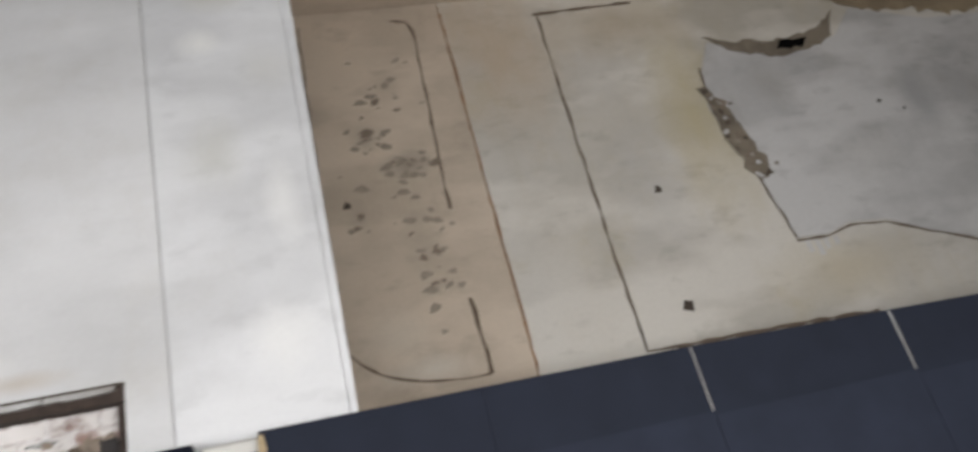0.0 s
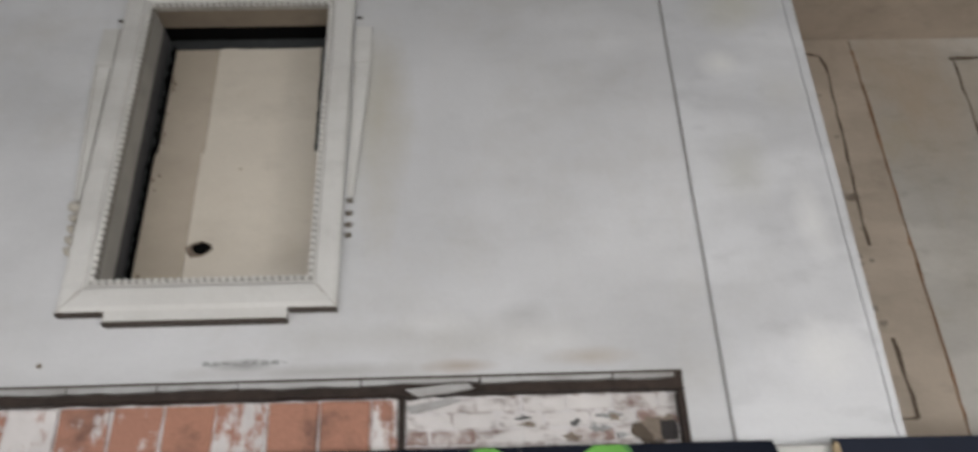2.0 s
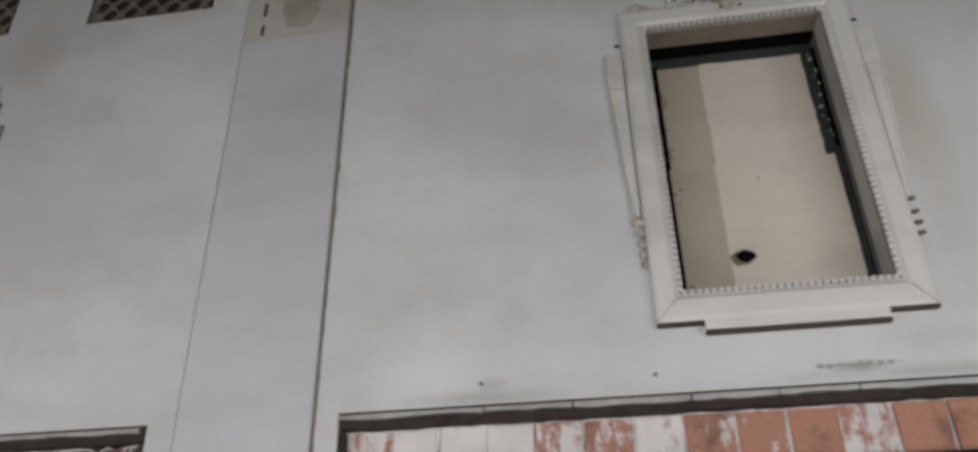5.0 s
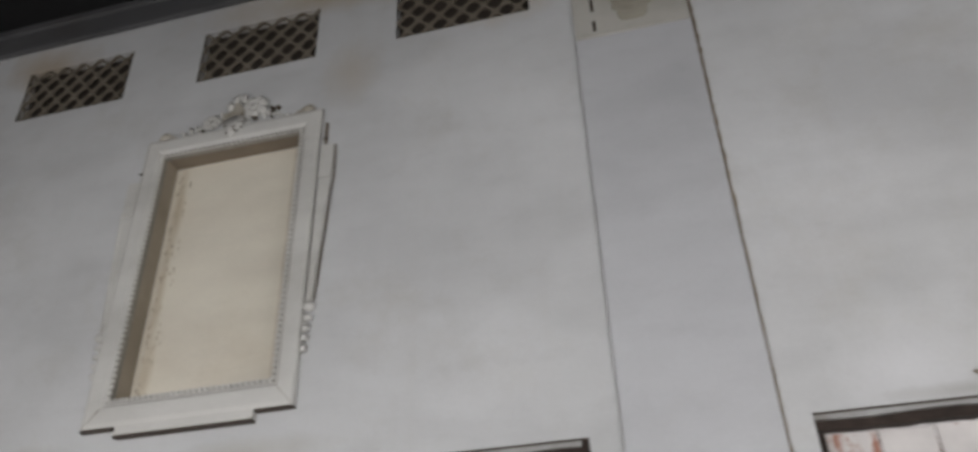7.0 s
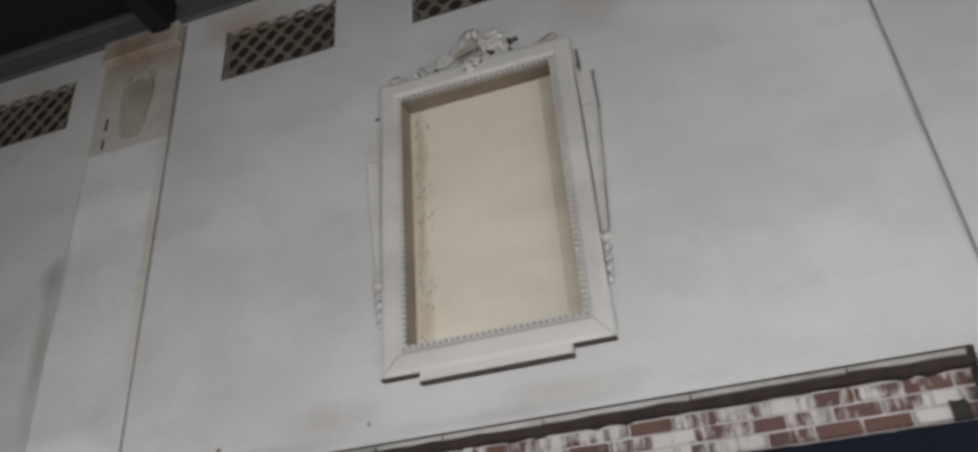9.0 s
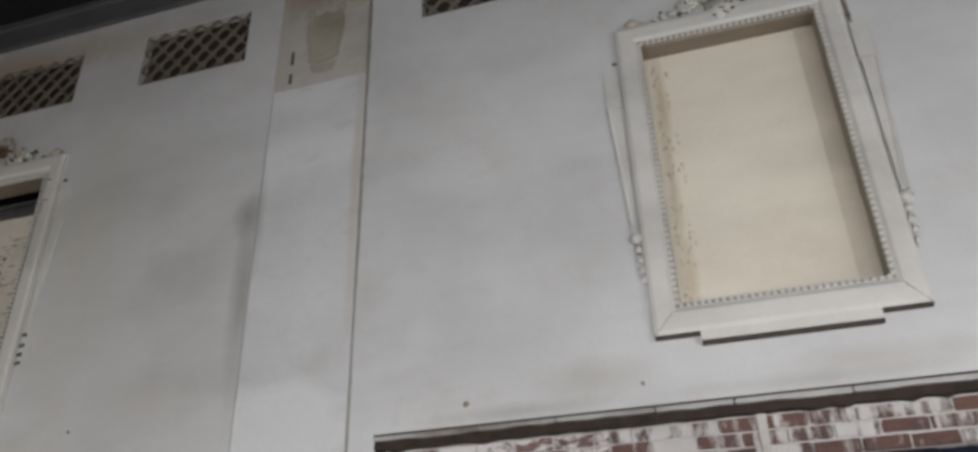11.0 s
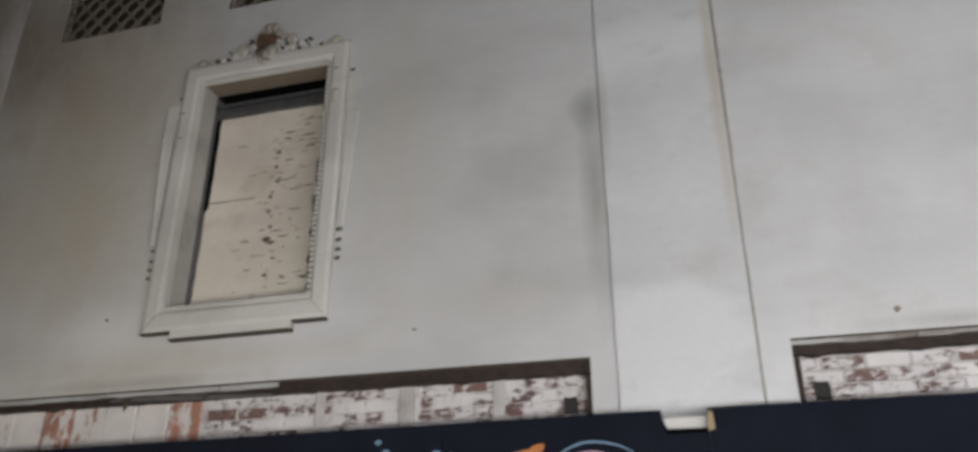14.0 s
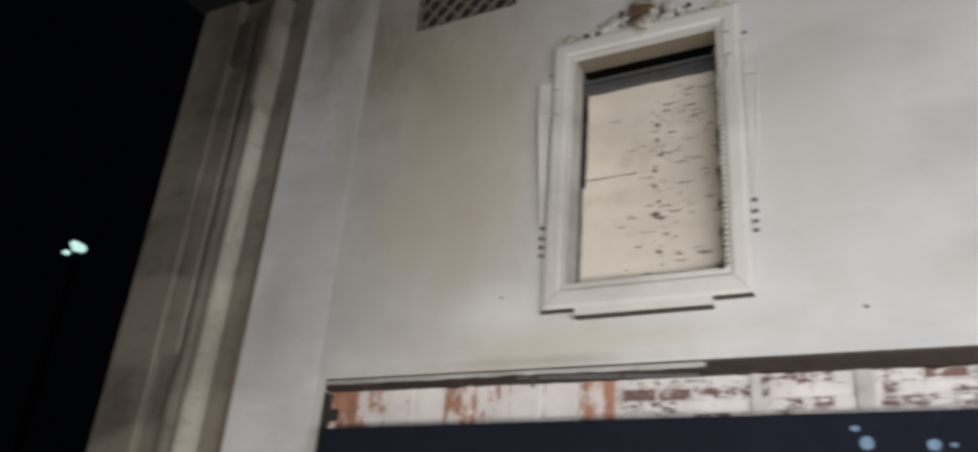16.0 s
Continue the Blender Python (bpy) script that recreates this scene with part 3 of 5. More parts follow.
    part("plinth", bm, PIL, ob)
    bm = bmesh.new()
    box(bm, *((-0.25, 0.01) if x > -8 else (-0.15, 0.09)), -0.17, -0.057, 2.30, 2.43, 0.012)
    part("bracket", bm, CREAM, ob, "cream painted projecting stone bracket")
    return ob


pilaster(PILASTERS[0], PIL, CAPITAL, 0.024, "pale painted pilaster at the edge of the porch")
pilaster(PILASTERS[1], PIL_GREY, CAPITAL, 0.022, "blue-grey painted pilaster between boarded windows")
pilaster(PILASTERS[2], PIL, CAPITAL, 0.011, "pale grey painted pilaster with stained cartouche")


# ---- boarded windows ----
def trim_frame(bm):
    """Mitred moulded surround of the opening: flat outer band, sloped inner lip."""
    profile = [(0.0, -0.002), (0.0, -0.040), (0.022, -0.048), (0.100, -0.046), (0.118, -0.032), (0.137, -0.024), (0.137, 0.012)]
    corners = [(-W_OUT, 3.168, 1, 1), (W_OUT, 3.168, -1, 1), (W_OUT, Z_HEAD + 0.137, -1, -1), (-W_OUT, Z_HEAD + 0.137, 1, -1)]
    rings = []
    for x, z, sx, sz in corners:
        low = sz > 0
        rings.append([bm.verts.new((x + sx * d, y, z + sz * d * ((Z_SILL - 3.168) / 0.137 if low else 1))) for d, y in profile])
    for i in range(4):
        a, b = rings[i], rings[(i + 1) % 4]
        for k in range(len(profile) - 1):
            bm.faces.new((a[k], b[k], b[k + 1], a[k + 1]))


def hanging(bm, side, strong):
    """Tapered strip with a ball and husks that hangs beside the surround."""
    d = strong
    x0, x1 = side * (W_OUT + 0.012), side * (W_OUT + 0.105)
    prism(bm, [(x0, 4.66), (x1, 4.66), (x1, 4.92), (x0, 4.92)], -d - 0.006, -0.002)
    prism(bm, [(side * (W_OUT + 0.016), 3.79), (side * (W_OUT + 0.045), 3.79), (x1 - side * 0.012, 4.655), (x0 + side * 0.008, 4.655)], -d, -0.002)
    rod(bm, [(side * (W_OUT + 0.043), -d, 3.80), (x1 - side * 0.004, -d, 4.655)], 0.009, 6)


STRIP_DEPTH = {("worn", -1): 0.026, ("worn", 1): 0.012, ("whole", -1): 0.014, ("whole", 1): 0.034, ("broken", -1): 0.034, ("broken", 1): 0.010}


def husks(bm, side, whole):
    if not whole:
        for k, z in enumerate((3.76, 3.685, 3.62, 3.56)):
            x0, x1 = side * (W_OUT + 0.012), side * (W_OUT + 0.046)
            prism(bm, [(x0, z + 0.008), (x1, z + 0.014), (x1 + side * 0.004, z - 0.004), (x0 + side * 0.006, z - 0.012)], -0.022, -0.007)
        return
    knob(bm, side * (W_OUT + 0.03), -0.02, 3.755, 0.04, 0.03, 0.032)
    for k in range(4):
        z = 3.685 - 0.062 * k
        prism(bm, [(side * (W_OUT + 0.008), z + 0.026), (side * (W_OUT + 0.05 - 0.004 * k), z + 0.014), (side * (W_OUT + 0.044 - 0.004 * k), z - 0.012), (side * (W_OUT + 0.008), z - 0.024)], -0.035, -0.002)


def crest(ob, state):
    """Moulded crest over the head; state: whole, worn or broken."""
    zt = Z_HEAD + 0.139
    rng = random.Random({"whole": 4, "worn": 9, "broken": 13}[state])
    keep = {"whole": 1.0, "worn": 0.6, "broken": 0.7}[state]
    for s in (-1, 1):
        bm = bmesh.new()
        prism(bm, [(s * 0.60, zt + 0.002), (s * 0.585, zt + 0.05), (s * 0.555, zt + 0.075), (s * 0.52, zt + 0.06), (s * 0.47, zt + 0.025), (s * 0.43, zt + 0.002)], -0.03, -0.002)
        knob(bm, s * 0.55, -0.03, zt + 0.035, 0.035, 0.018, 0.026, 7, 5)
        part("end_leaf", bm, CREST_DIRT, ob, "dirty moulded end leaf", False)
        bm = bmesh.new()
        for k in range(7):
            f = k / 6
            if rng.random() < keep:
                knob(bm, s * (0.22 + 0.19 * f), -0.012, zt + 0.075 - 0.055 * f + 0.012 * math.sin(5 * f), 0.020, 0.012, 0.011, 6, 5)
        knob(bm, s * 0.2, -0.012, zt + 0.09, 0.03, 0.014, 0.02, 6, 5)
        part("leaf_run", bm, CREAM, ob, "", True)
    # flowers, shield and leaves of the middle
    bm = bmesh.new()
    for fx, fz, fr in ((-0.19, 0.085, 0.062), (0.14, 0.155, 0.092)) if state != "broken" else ((-0.21, 0.09, 0.055), (0.19, 0.11, 0.075)):
        for k in range(7):
            a = 2 * math.pi * k / 7 + 0.3
            if rng.random() < keep:
                knob(bm, fx + fr * 0.66 * math.cos(a), -0.026, zt + fz + fr * 0.66 * math.sin(a), fr * 0.40, 0.024, fr * 0.34, 7, 5)
        scroll(bm, fx, zt + fz, fr * 0.5, 1.2, 0.5, -0.045, 0.010)
    prism(bm, [(-0.09, zt + 0.05), (-0.075, zt - 0.01), (-0.035, zt - 0.075), (-0.01, zt - 0.10), (0.02, zt - 0.07), (0.065, zt - 0.01), (0.08, zt + 0.06), (0.0, zt + 0.085)], -0.056, -0.010)
    for k in range(6):
        if rng.random() < keep:
            knob(bm, -0.06 + 0.045 * k + 0.01 * rng.random(), -0.026, zt + 0.20 + 0.06 * math.sin(1.1 * k), 0.03, 0.022, 0.042, 6, 5)
    # Flecks paint both grime and the shade in the crest's crevices.
    grime = bmesh.new()
    for k in range({"whole": 26, "worn": 22, "broken": 32}[state]):
        gx = max(-0.5, min(0.5, rng.gauss(0, 0.2)))
        gz = zt + 0.02 + rng.random() * max(0.03, 0.24 - 0.45 * abs(gx))
        gr = rng.uniform(0.006, 0.017)
        prism(grime, [(gx + gr * rng.uniform(0.5, 1.5) * math.cos(q), gz + gr * rng.uniform(0.4, 1.1) * math.sin(q)) for q in (2 * math.pi * i / 6 for i in range(6))], -0.030, -0.002)
    for k in range(9):
        gx = rng.uniform(-0.07, 0.07)
        gz = zt - 0.07 + rng.random() * 0.1
        prism(grime, [(gx - 0.014, gz), (gx, gz - 0.006), (gx + 0.012, gz + 0.004), (gx, gz + 0.010)], -0.0585, -0.05)
    mid_part = part("crest", bm, CREAM if state == "whole" else CREST_DIRT, ob, "moulded plaster crest of flowers and shield, " + state, True)
    part("grime", grime, GRIME_SHADE, mid_part, "dark flecks for grime and shade in the crest hollows")
    # petals and beads along the foot of the crest
    bm = bmesh.new()
    for k in range(30 if state != "worn" else 16):
        px = rng.uniform(-0.42, 0.42)
        knob(bm, px, -0.02, zt + 0.012 + rng.random() * max(0.02, 0.2 - 0.42 * abs(px)), rng.uniform(0.010, 0.026), 0.022, rng.uniform(0.008, 0.018), 6, 4)
    part("petal", bm, CREAM, mid_part, "", True)
    bm = bmesh.new()
    if state == "whole":
        prism(bm, [(-0.11, zt + 0.085), (0.03, zt + 0.095), (0.055, zt + 0.14), (0.02, zt + 0.20), (-0.02, zt + 0.235), (-0.035, zt + 0.15), (-0.10, zt + 0.135)], -0.034, -0.004)
        part("break", bm, CREST_DIRT, mid_part, "brown broken plaster in the crest")
    else:
        prism(bm, [(-0.09, zt + 0.09), (0.03, zt + 0.10), (0.10, zt + 0.14), (0.02, zt + 0.17), (-0.08, zt + 0.19)], -0.058, -0.02)
        part("break", bm, plain("raw_clay", (0.17, 0.095, 0.06), 0.9, 0, 0.5, 25, 0.5), mid_part, "bare clay where the crest broke off")


def jagged(bm, x, z0, z1, y, width, rng, side):
    """Torn strip of old filler along a board's edge."""
    pts, n = [], 34
    for k in range(n + 1):
        pts.append((x + side * (width * (0.25 + 0.75 * rng.random())), z0 + (z1 - z0) * k / n))
    prism(bm, [(x - side * 0.004, z0)] + pts + [(x - side * 0.004, z1)] if side < 0 else [(x - side * 0.004, z1)] + pts[::-1] + [(x - side * 0.004, z0)], y - 0.01, y + 0.012)


def window(n, cx, depth, state, label):
    ob = thing("window_%d" % n, (cx, 0, 0), label=label, category="window", group="boarded windows", kind="structure")
    bm = bmesh.new()
    trim_frame(bm)
    surround = part("window_frame", bm, CREAM, ob, "cream painted moulded surround")
    bm = bmesh.new()
    box(bm, -0.43, 0.43, -0.0475, -0.003, 3.115, 3.1675)
    box(bm, -0.43, 0.43, -0.0505, -0.048, 3.115, 3.128)
    sill = part("window_sill", bm, CREAM, ob)
    # Near-black strips paint the shade below the sill's lower edges.
    bm = bmesh.new()
    for a, b in ((-W_OUT, -0.432), (0.432, W_OUT)):
        box(bm, a, b, -0.046, -0.003, 3.152, 3.166)
    box(bm, -0.43, 0.43, -0.05, -0.003, 3.098, 3.112)
    part("sill_shade", bm, SOOT_SHADE, sill, "dark strip painting the shade under the sill")
    # open mitres at the lower corners
    for s in (-1, 1):
        bm = bmesh.new()
        prism(bm, [(s * (W_OUT - 0.012), 3.176), (s * (W_OUT - 0.006), 3.172), (s * (W_IN + 0.034), Z_SILL - 0.045), (s * (W_IN + 0.040), Z_SILL - 0.045)], -0.0495, -0.03)
        part("mitre_crack", bm, SCUFF, surround, "thin dark open mitre")
    # rope bead round the opening
    bm = bmesh.new()
    step = 0.036
    runs = [((-W_IN, Z_SILL), (W_IN, Z_SILL)), ((W_IN, Z_SILL), (W_IN, Z_HEAD)), ((W_IN, Z_HEAD), (-W_IN, Z_HEAD)), ((-W_IN, Z_HEAD), (-W_IN, Z_SILL))]
    for (ax, az), (bx, bz) in runs:
        count = int(math.hypot(bx - ax, bz - az) / step)
        for k in range(count):
            f = (k + 0.5) / count
            x, z = ax + (bx - ax) * f, az + (bz - az) * f
            box(bm, x - 0.0105, x + 0.0105, -0.042, -0.022, z - 0.0105, z + 0.0105)
    # Bed is coloured darker so the notches between the beads stand out.
    for q in ((-W_IN - 0.012, W_IN + 0.012, Z_SILL - 0.012, Z_SILL + 0.010), (-W_IN - 0.012, W_IN + 0.012, Z_HEAD - 0.010, Z_HEAD + 0.012), (-W_IN - 0.012, -W_IN + 0.009, Z_SILL + 0.011, Z_HEAD - 0.011), (W_IN - 0.009, W_IN + 0.012, Z_SILL + 0.011, Z_HEAD - 0.011)):
        bed = bmesh.new()
        box(bed, q[0], q[1], -0.030, 0.011, q[2], q[3])
        black_side = state == "broken" and q[0] > 0.2
        part("bead_bed", bed, SOOT_SHADE if black_side else CREAM if state == "broken" else BEAD_DARK, surround, "darker groove behind the bead")
    part("rope_bead", bm, CREAM, surround, "small notched bead round the opening")
    for s in (-1, 1):
        bm = bmesh.new()
        hanging(bm, s, STRIP_DEPTH[state, s])
        strip = part("hanging_strip", bm, CREAM, ob)
        if state == "whole" and s > 0:
            # Dark slips: one open gap, and the strip's shadow painted along its edges.
            for outline in ([(0.682, 4.925), (0.704, 4.925), (0.700, 5.13), (0.680, 5.13)], [(0.766, 4.64), (0.776, 4.64), (0.774, 4.93), (0.766, 4.93)], [(0.708, 3.80), (0.716, 3.80), (0.768, 4.64), (0.758, 4.64)]):
                bm = bmesh.new()
                prism(bm, outline, -0.010, -0.002)
                part("shadow_gap", bm, JOINT_SHADE, strip, "dark slip for a gap and the strip's painted shadow")
        bm = bmesh.new()
        husks(bm, s, state == "whole" or (state == "worn" and s < 0))
        part("husk_drop", bm, CREAM if state == "whole" else CREST_DIRT if state == "worn" and s < 0 else HUSK_DIRT, ob, "dirty moulded husk drop", True)
        for z in (5.0, 4.9):
            bm = bmesh.new()
            box(bm, s * (W_OUT + 0.03) - 0.016, s * (W_OUT + 0.03) + 0.016, -0.012, -0.002, z - 0.006, z + 0.006)
            part("scar", bm, SOOT_SHADE, ob)
    crest(ob, state)
    # plastered lining of the opening: painted at the front, bare dark timber behind at the jambs
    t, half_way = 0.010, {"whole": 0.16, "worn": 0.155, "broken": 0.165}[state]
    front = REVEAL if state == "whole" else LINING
    # The head's dark brown and black rear put the opening's shade into colour.
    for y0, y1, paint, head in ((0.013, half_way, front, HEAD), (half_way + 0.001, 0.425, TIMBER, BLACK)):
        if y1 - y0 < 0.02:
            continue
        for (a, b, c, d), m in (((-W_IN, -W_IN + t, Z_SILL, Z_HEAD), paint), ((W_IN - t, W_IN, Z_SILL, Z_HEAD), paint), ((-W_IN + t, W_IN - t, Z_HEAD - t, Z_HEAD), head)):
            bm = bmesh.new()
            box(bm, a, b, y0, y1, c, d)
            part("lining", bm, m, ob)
    bm = bmesh.new()
    box(bm, -W_IN + t, W_IN - t, 0.013, depth + 0.03, Z_SILL, Z_SILL + t)
    part("lining", bm, CREAM, ob)
    bm = bmesh.new()
    box(bm, -W_IN - 0.1, W_IN + 0.1, depth + 0.2, depth + 0.23, Z_SILL - 0.1, Z_HEAD + 0.1)
    part("backing", bm, BLACK, ob)
    return ob


HEAD = painted("head_shade_paint", (0.21, 0.17, 0.125), (0.145, 0.115, 0.085), (0.07, 0.055, 0.04), 0.6, 0.85, 0.3, 2.0)
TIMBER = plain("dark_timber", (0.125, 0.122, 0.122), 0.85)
HUSK_DIRT = plain("husk_dirt", (0.20, 0.17, 0.135), 0.9)
BEAD_DARK = plain("bead_dark", (0.34, 0.32, 0.285), 0.9)
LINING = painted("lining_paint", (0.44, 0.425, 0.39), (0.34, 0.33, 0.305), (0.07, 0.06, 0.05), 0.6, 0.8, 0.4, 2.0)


def board(ob, x0, x1, z0, z1, y, material, rng, wave=0.0, label="", name="board", thick=0.016):
    """A sheet with slightly wandering cut edges."""
    def edge(ax, az, bx, bz, n):
        return [(ax + (bx - ax) * k / n + wave * (rng.random() - 0.5) * (bz != az), az + (bz - az) * k / n + wave * (rng.random() - 0.5) * (bx != ax)) for k in range(n)]
    bm = bmesh.new()
    prism(bm, edge(x0, z0, x1, z0, 8) + edge(x1, z0, x1, z1, 14) + edge(x1, z1, x0, z1, 8) + edge(x0, z1, x0, z0, 14), y, y + thick)
    return part(name, bm, material, ob, label)


def pit(ob, x, z, y, rx, rz, rng, name="hole", material=None):
    bm = bmesh.new()
    prism(bm, [(x + rx * (0.75 + 0.5 * rng.random()) * math.cos(a), z + rz * (0.75 + 0.5 * rng.random()) * math.sin(a)) for a in (2 * math.pi * k / 9 for k in range(9))], y - 0.0025, y + 0.002)
    return part(name, bm, material or BLACK, ob)


rng = random.Random(11)
# first window: tan boards, gaps at head and side, a punched hole
w = window(1, WINDOWS[0], 0.25, "worn", "boarded window with tan panels and a punched hole")
# The left strip of each row takes a darker brown.
board(w, -0.45, -0.19, 4.24, 4.99, 0.246, BOARD_BROWN, rng, 0.005, "darker brown board")
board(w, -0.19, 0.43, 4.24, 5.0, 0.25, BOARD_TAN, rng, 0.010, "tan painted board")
board(w, -0.462, -0.205, 3.32, 4.24, 0.242, BOARD_BROWN, rng, 0.005, "darker brown board")
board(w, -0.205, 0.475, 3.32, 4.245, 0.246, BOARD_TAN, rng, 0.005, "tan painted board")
pit(w, -0.135, 3.63, 0.246, 0.068, 0.045, rng, "hole_rim", FLAKE_UNDER)
pit(w, -0.125, 3.635, 0.2445, 0.05, 0.036, rng)
pit(w, 0.03, 4.13, 0.246, 0.010, 0.010, rng, "stain", BOARD_STAIN)
for x0, x1, z0, z1 in ((-0.513, -0.40, 3.336, 4.96), (0.40, 0.513, 3.336, 4.96), (-0.513, 0.513, 4.962, 5.089)):
    bm = bmesh.new()
    box(bm, x0, x1, 0.266, 0.29, z0, z1, 0.004)
    part("old_sash", bm, SASH_DARK, w, "dark painted old sash behind the boards")
for k in range(16):
    pit(w, rng.gauss(-0.44, 0.012), rng.uniform(3.4, 4.9), 0.2415, 0.004 + 0.008 * rng.random(), 0.004 + 0.010 * rng.random(), rng, "stain", FLAKE_UNDER)
for k in range(14):
    pit(w, rng.uniform(0.455, 0.495), rng.uniform(4.35, 5.0), 0.226, 0.003 + 0.005 * rng.random(), 0.004 + 0.010 * rng.random(), rng, "plaster_fleck", CREAM)
for s, x, z0, z1 in ((-1, -0.452, 4.24, 5.0), (-1, -0.464, 3.35, 4.24), (1, 0.50, 4.3, 5.02), (1, 0.515, 3.35, 4.3)):
    bm = bmesh.new()
    jagged(bm, x, z0, z1, 0.235, 0.03, rng, s)
    part("filler", bm, BLACK, w, "torn black filler along the board")
# second window: one clean cream panel, close to the face
w = window(2, WINDOWS[1], 0.13, "whole", "boarded window with one smooth cream panel")
board(w, -0.514, 0.40, 3.332, 5.09, 0.13, BOARD_CREAM, rng, 0.0, "smooth cream painted panel")
# Right strip is coloured darker to paint the jamb's shade on the panel.
board(w, 0.40, 0.514, 3.332, 5.09, 0.125, BOARD_EDGE, rng, 0.0, "edge strip in darker cream, painting shade by the jamb")
for k in range(75):
    f = rng.random()
    pit(w, -0.50 + 0.02 + 0.11 * rng.random() ** 2, 3.36 + 1.66 * f, 0.13, 0.003 + 0.005 * rng.random(), 0.004 + 0.018 * rng.random(), rng, "stain", BOARD_STAIN)
# third window: flaking boards below a metal sash rail
w = window(3, WINDOWS[2], 0.23, "broken", "boarded window with flaking cream boards and grey sash rail")
board(w, -0.49, 0.475, 4.21, 4.92, 0.23, BOARD_FLAKE, rng, 0.008, "flaking cream board")
board(w, -0.508, 0.49, 3.332, 4.205, 0.226, BOARD_FLAKE, rng, 0.008, "flaking cream board")
bm = bmesh.new()
box(bm, -0.514, 0.514, 0.17, 0.21, 4.905, 4.975, 0.006)
box(bm, -0.514, 0.514, 0.15, 0.19, 4.985, 5.005, 0.004)
part("sash_rail", bm, STEEL, w, "grey metal sash rail")
for s in (-1, 1):
    bm = bmesh.new()
    jagged(bm, s * 0.508, 3.36 if s > 0 else 4.15, 4.9, 0.215, 0.03 if s > 0 else 0.02, rng, -s)
    part("filler", bm, BLACK, w, "torn black filler along the board")


def peel(ob, x, z, y, wide, thick, bow, material):
    """A curled lens-shaped loss in the paint film."""
    n = 6
    upper = [(x + wide * (k / n - 0.5), z + bow * math.sin(math.pi * k / n) + thick * math.sin(math.pi * k / n)) for k in range(n + 1)]
    under = [(x + wide * (k / n - 0.5), z + bow * math.sin(math.pi * k / n)) for k in range(n - 1, 0, -1)]
    bm = bmesh.new()
    prism(bm, upper + under, y - 0.0025, y + 0.002)
    return part("flake", bm, material, ob)


def on_board(z):
    return 0.23 if z > 4.207 else 0.226


for k in range(125):
    z = rng.uniform(4.23, 4.84) if rng.random() < 0.52 else rng.uniform(3.38, 4.17)
    x = rng.gauss(0.05, 0.035) if k % 4 == 0 else rng.uniform(0.08, 0.46) if k % 4 < 3 else rng.gauss(-0.05, 0.12)
    x = max(-0.40, min(0.44, x))
    w0 = rng.uniform(0.02, 0.045) if k % 4 == 0 else rng.uniform(0.02, 0.12)
    peel(w, x, z, on_board(z), w0, rng.uniform(0.004, 0.011), rng.uniform(-0.022, 0.022), FLAKE_UNDER if rng.random() < 0.7 else BOARD_STAIN)
for k in range(9):
    pit(w, rng.gauss(0.05, 0.02), 3.6 + 0.12 * k, on_board(3.6 + 0.12 * k), 0.012 + 0.012 * rng.random(), 0.008 + 0.01 * rng.random(), rng, "flake", FLAKE_UNDER)
# Ragged dark strip along the right-hand bead.
bm = bmesh.new()
jagged(bm, 0.514, 3.34, 4.95, 0.0, 0.042, rng, -1)
part("filler", bm, SOOT_SHADE, w, "ragged dark strip beside the bead")
bm = bmesh.new()
prism(bm, [(-0.49, 3.336), (0.49, 3.336), (0.49, 3.347), (0.1, 3.352), (-0.2, 3.345), (-0.49, 3.350)], 0.222, 0.226)
part("filler", bm, SOOT_SHADE, w, "dark gap under the boards")
for x0, x1, z0, z1 in ((0.565, 0.60, 5.00, 5.012), (0.57, 0.578, 4.72, 4.83), (0.57, 0.61, 4.82, 4.832), (-0.64, -0.615, 4.83, 4.842), (-0.63, -0.60, 4.62, 4.63)):
    bm = bmesh.new()
    box(bm, x0, x1, -0.0495, -0.04, z0, z1)
    part("scar", bm, SCUFF, w)
pit(w, 0.14, 3.35, 0.226, 0.04, 0.012, rng)
pit(w, 0.015, 3.87, 0.226, 0.028, 0.022, rng, "flake", FLAKE_UNDER)
bm = bmesh.new()
box(bm, -0.49, -0.12, 0.224, 0.232, 4.2055, 4.2095)
part("seam", bm, SOOT_SHADE, w)


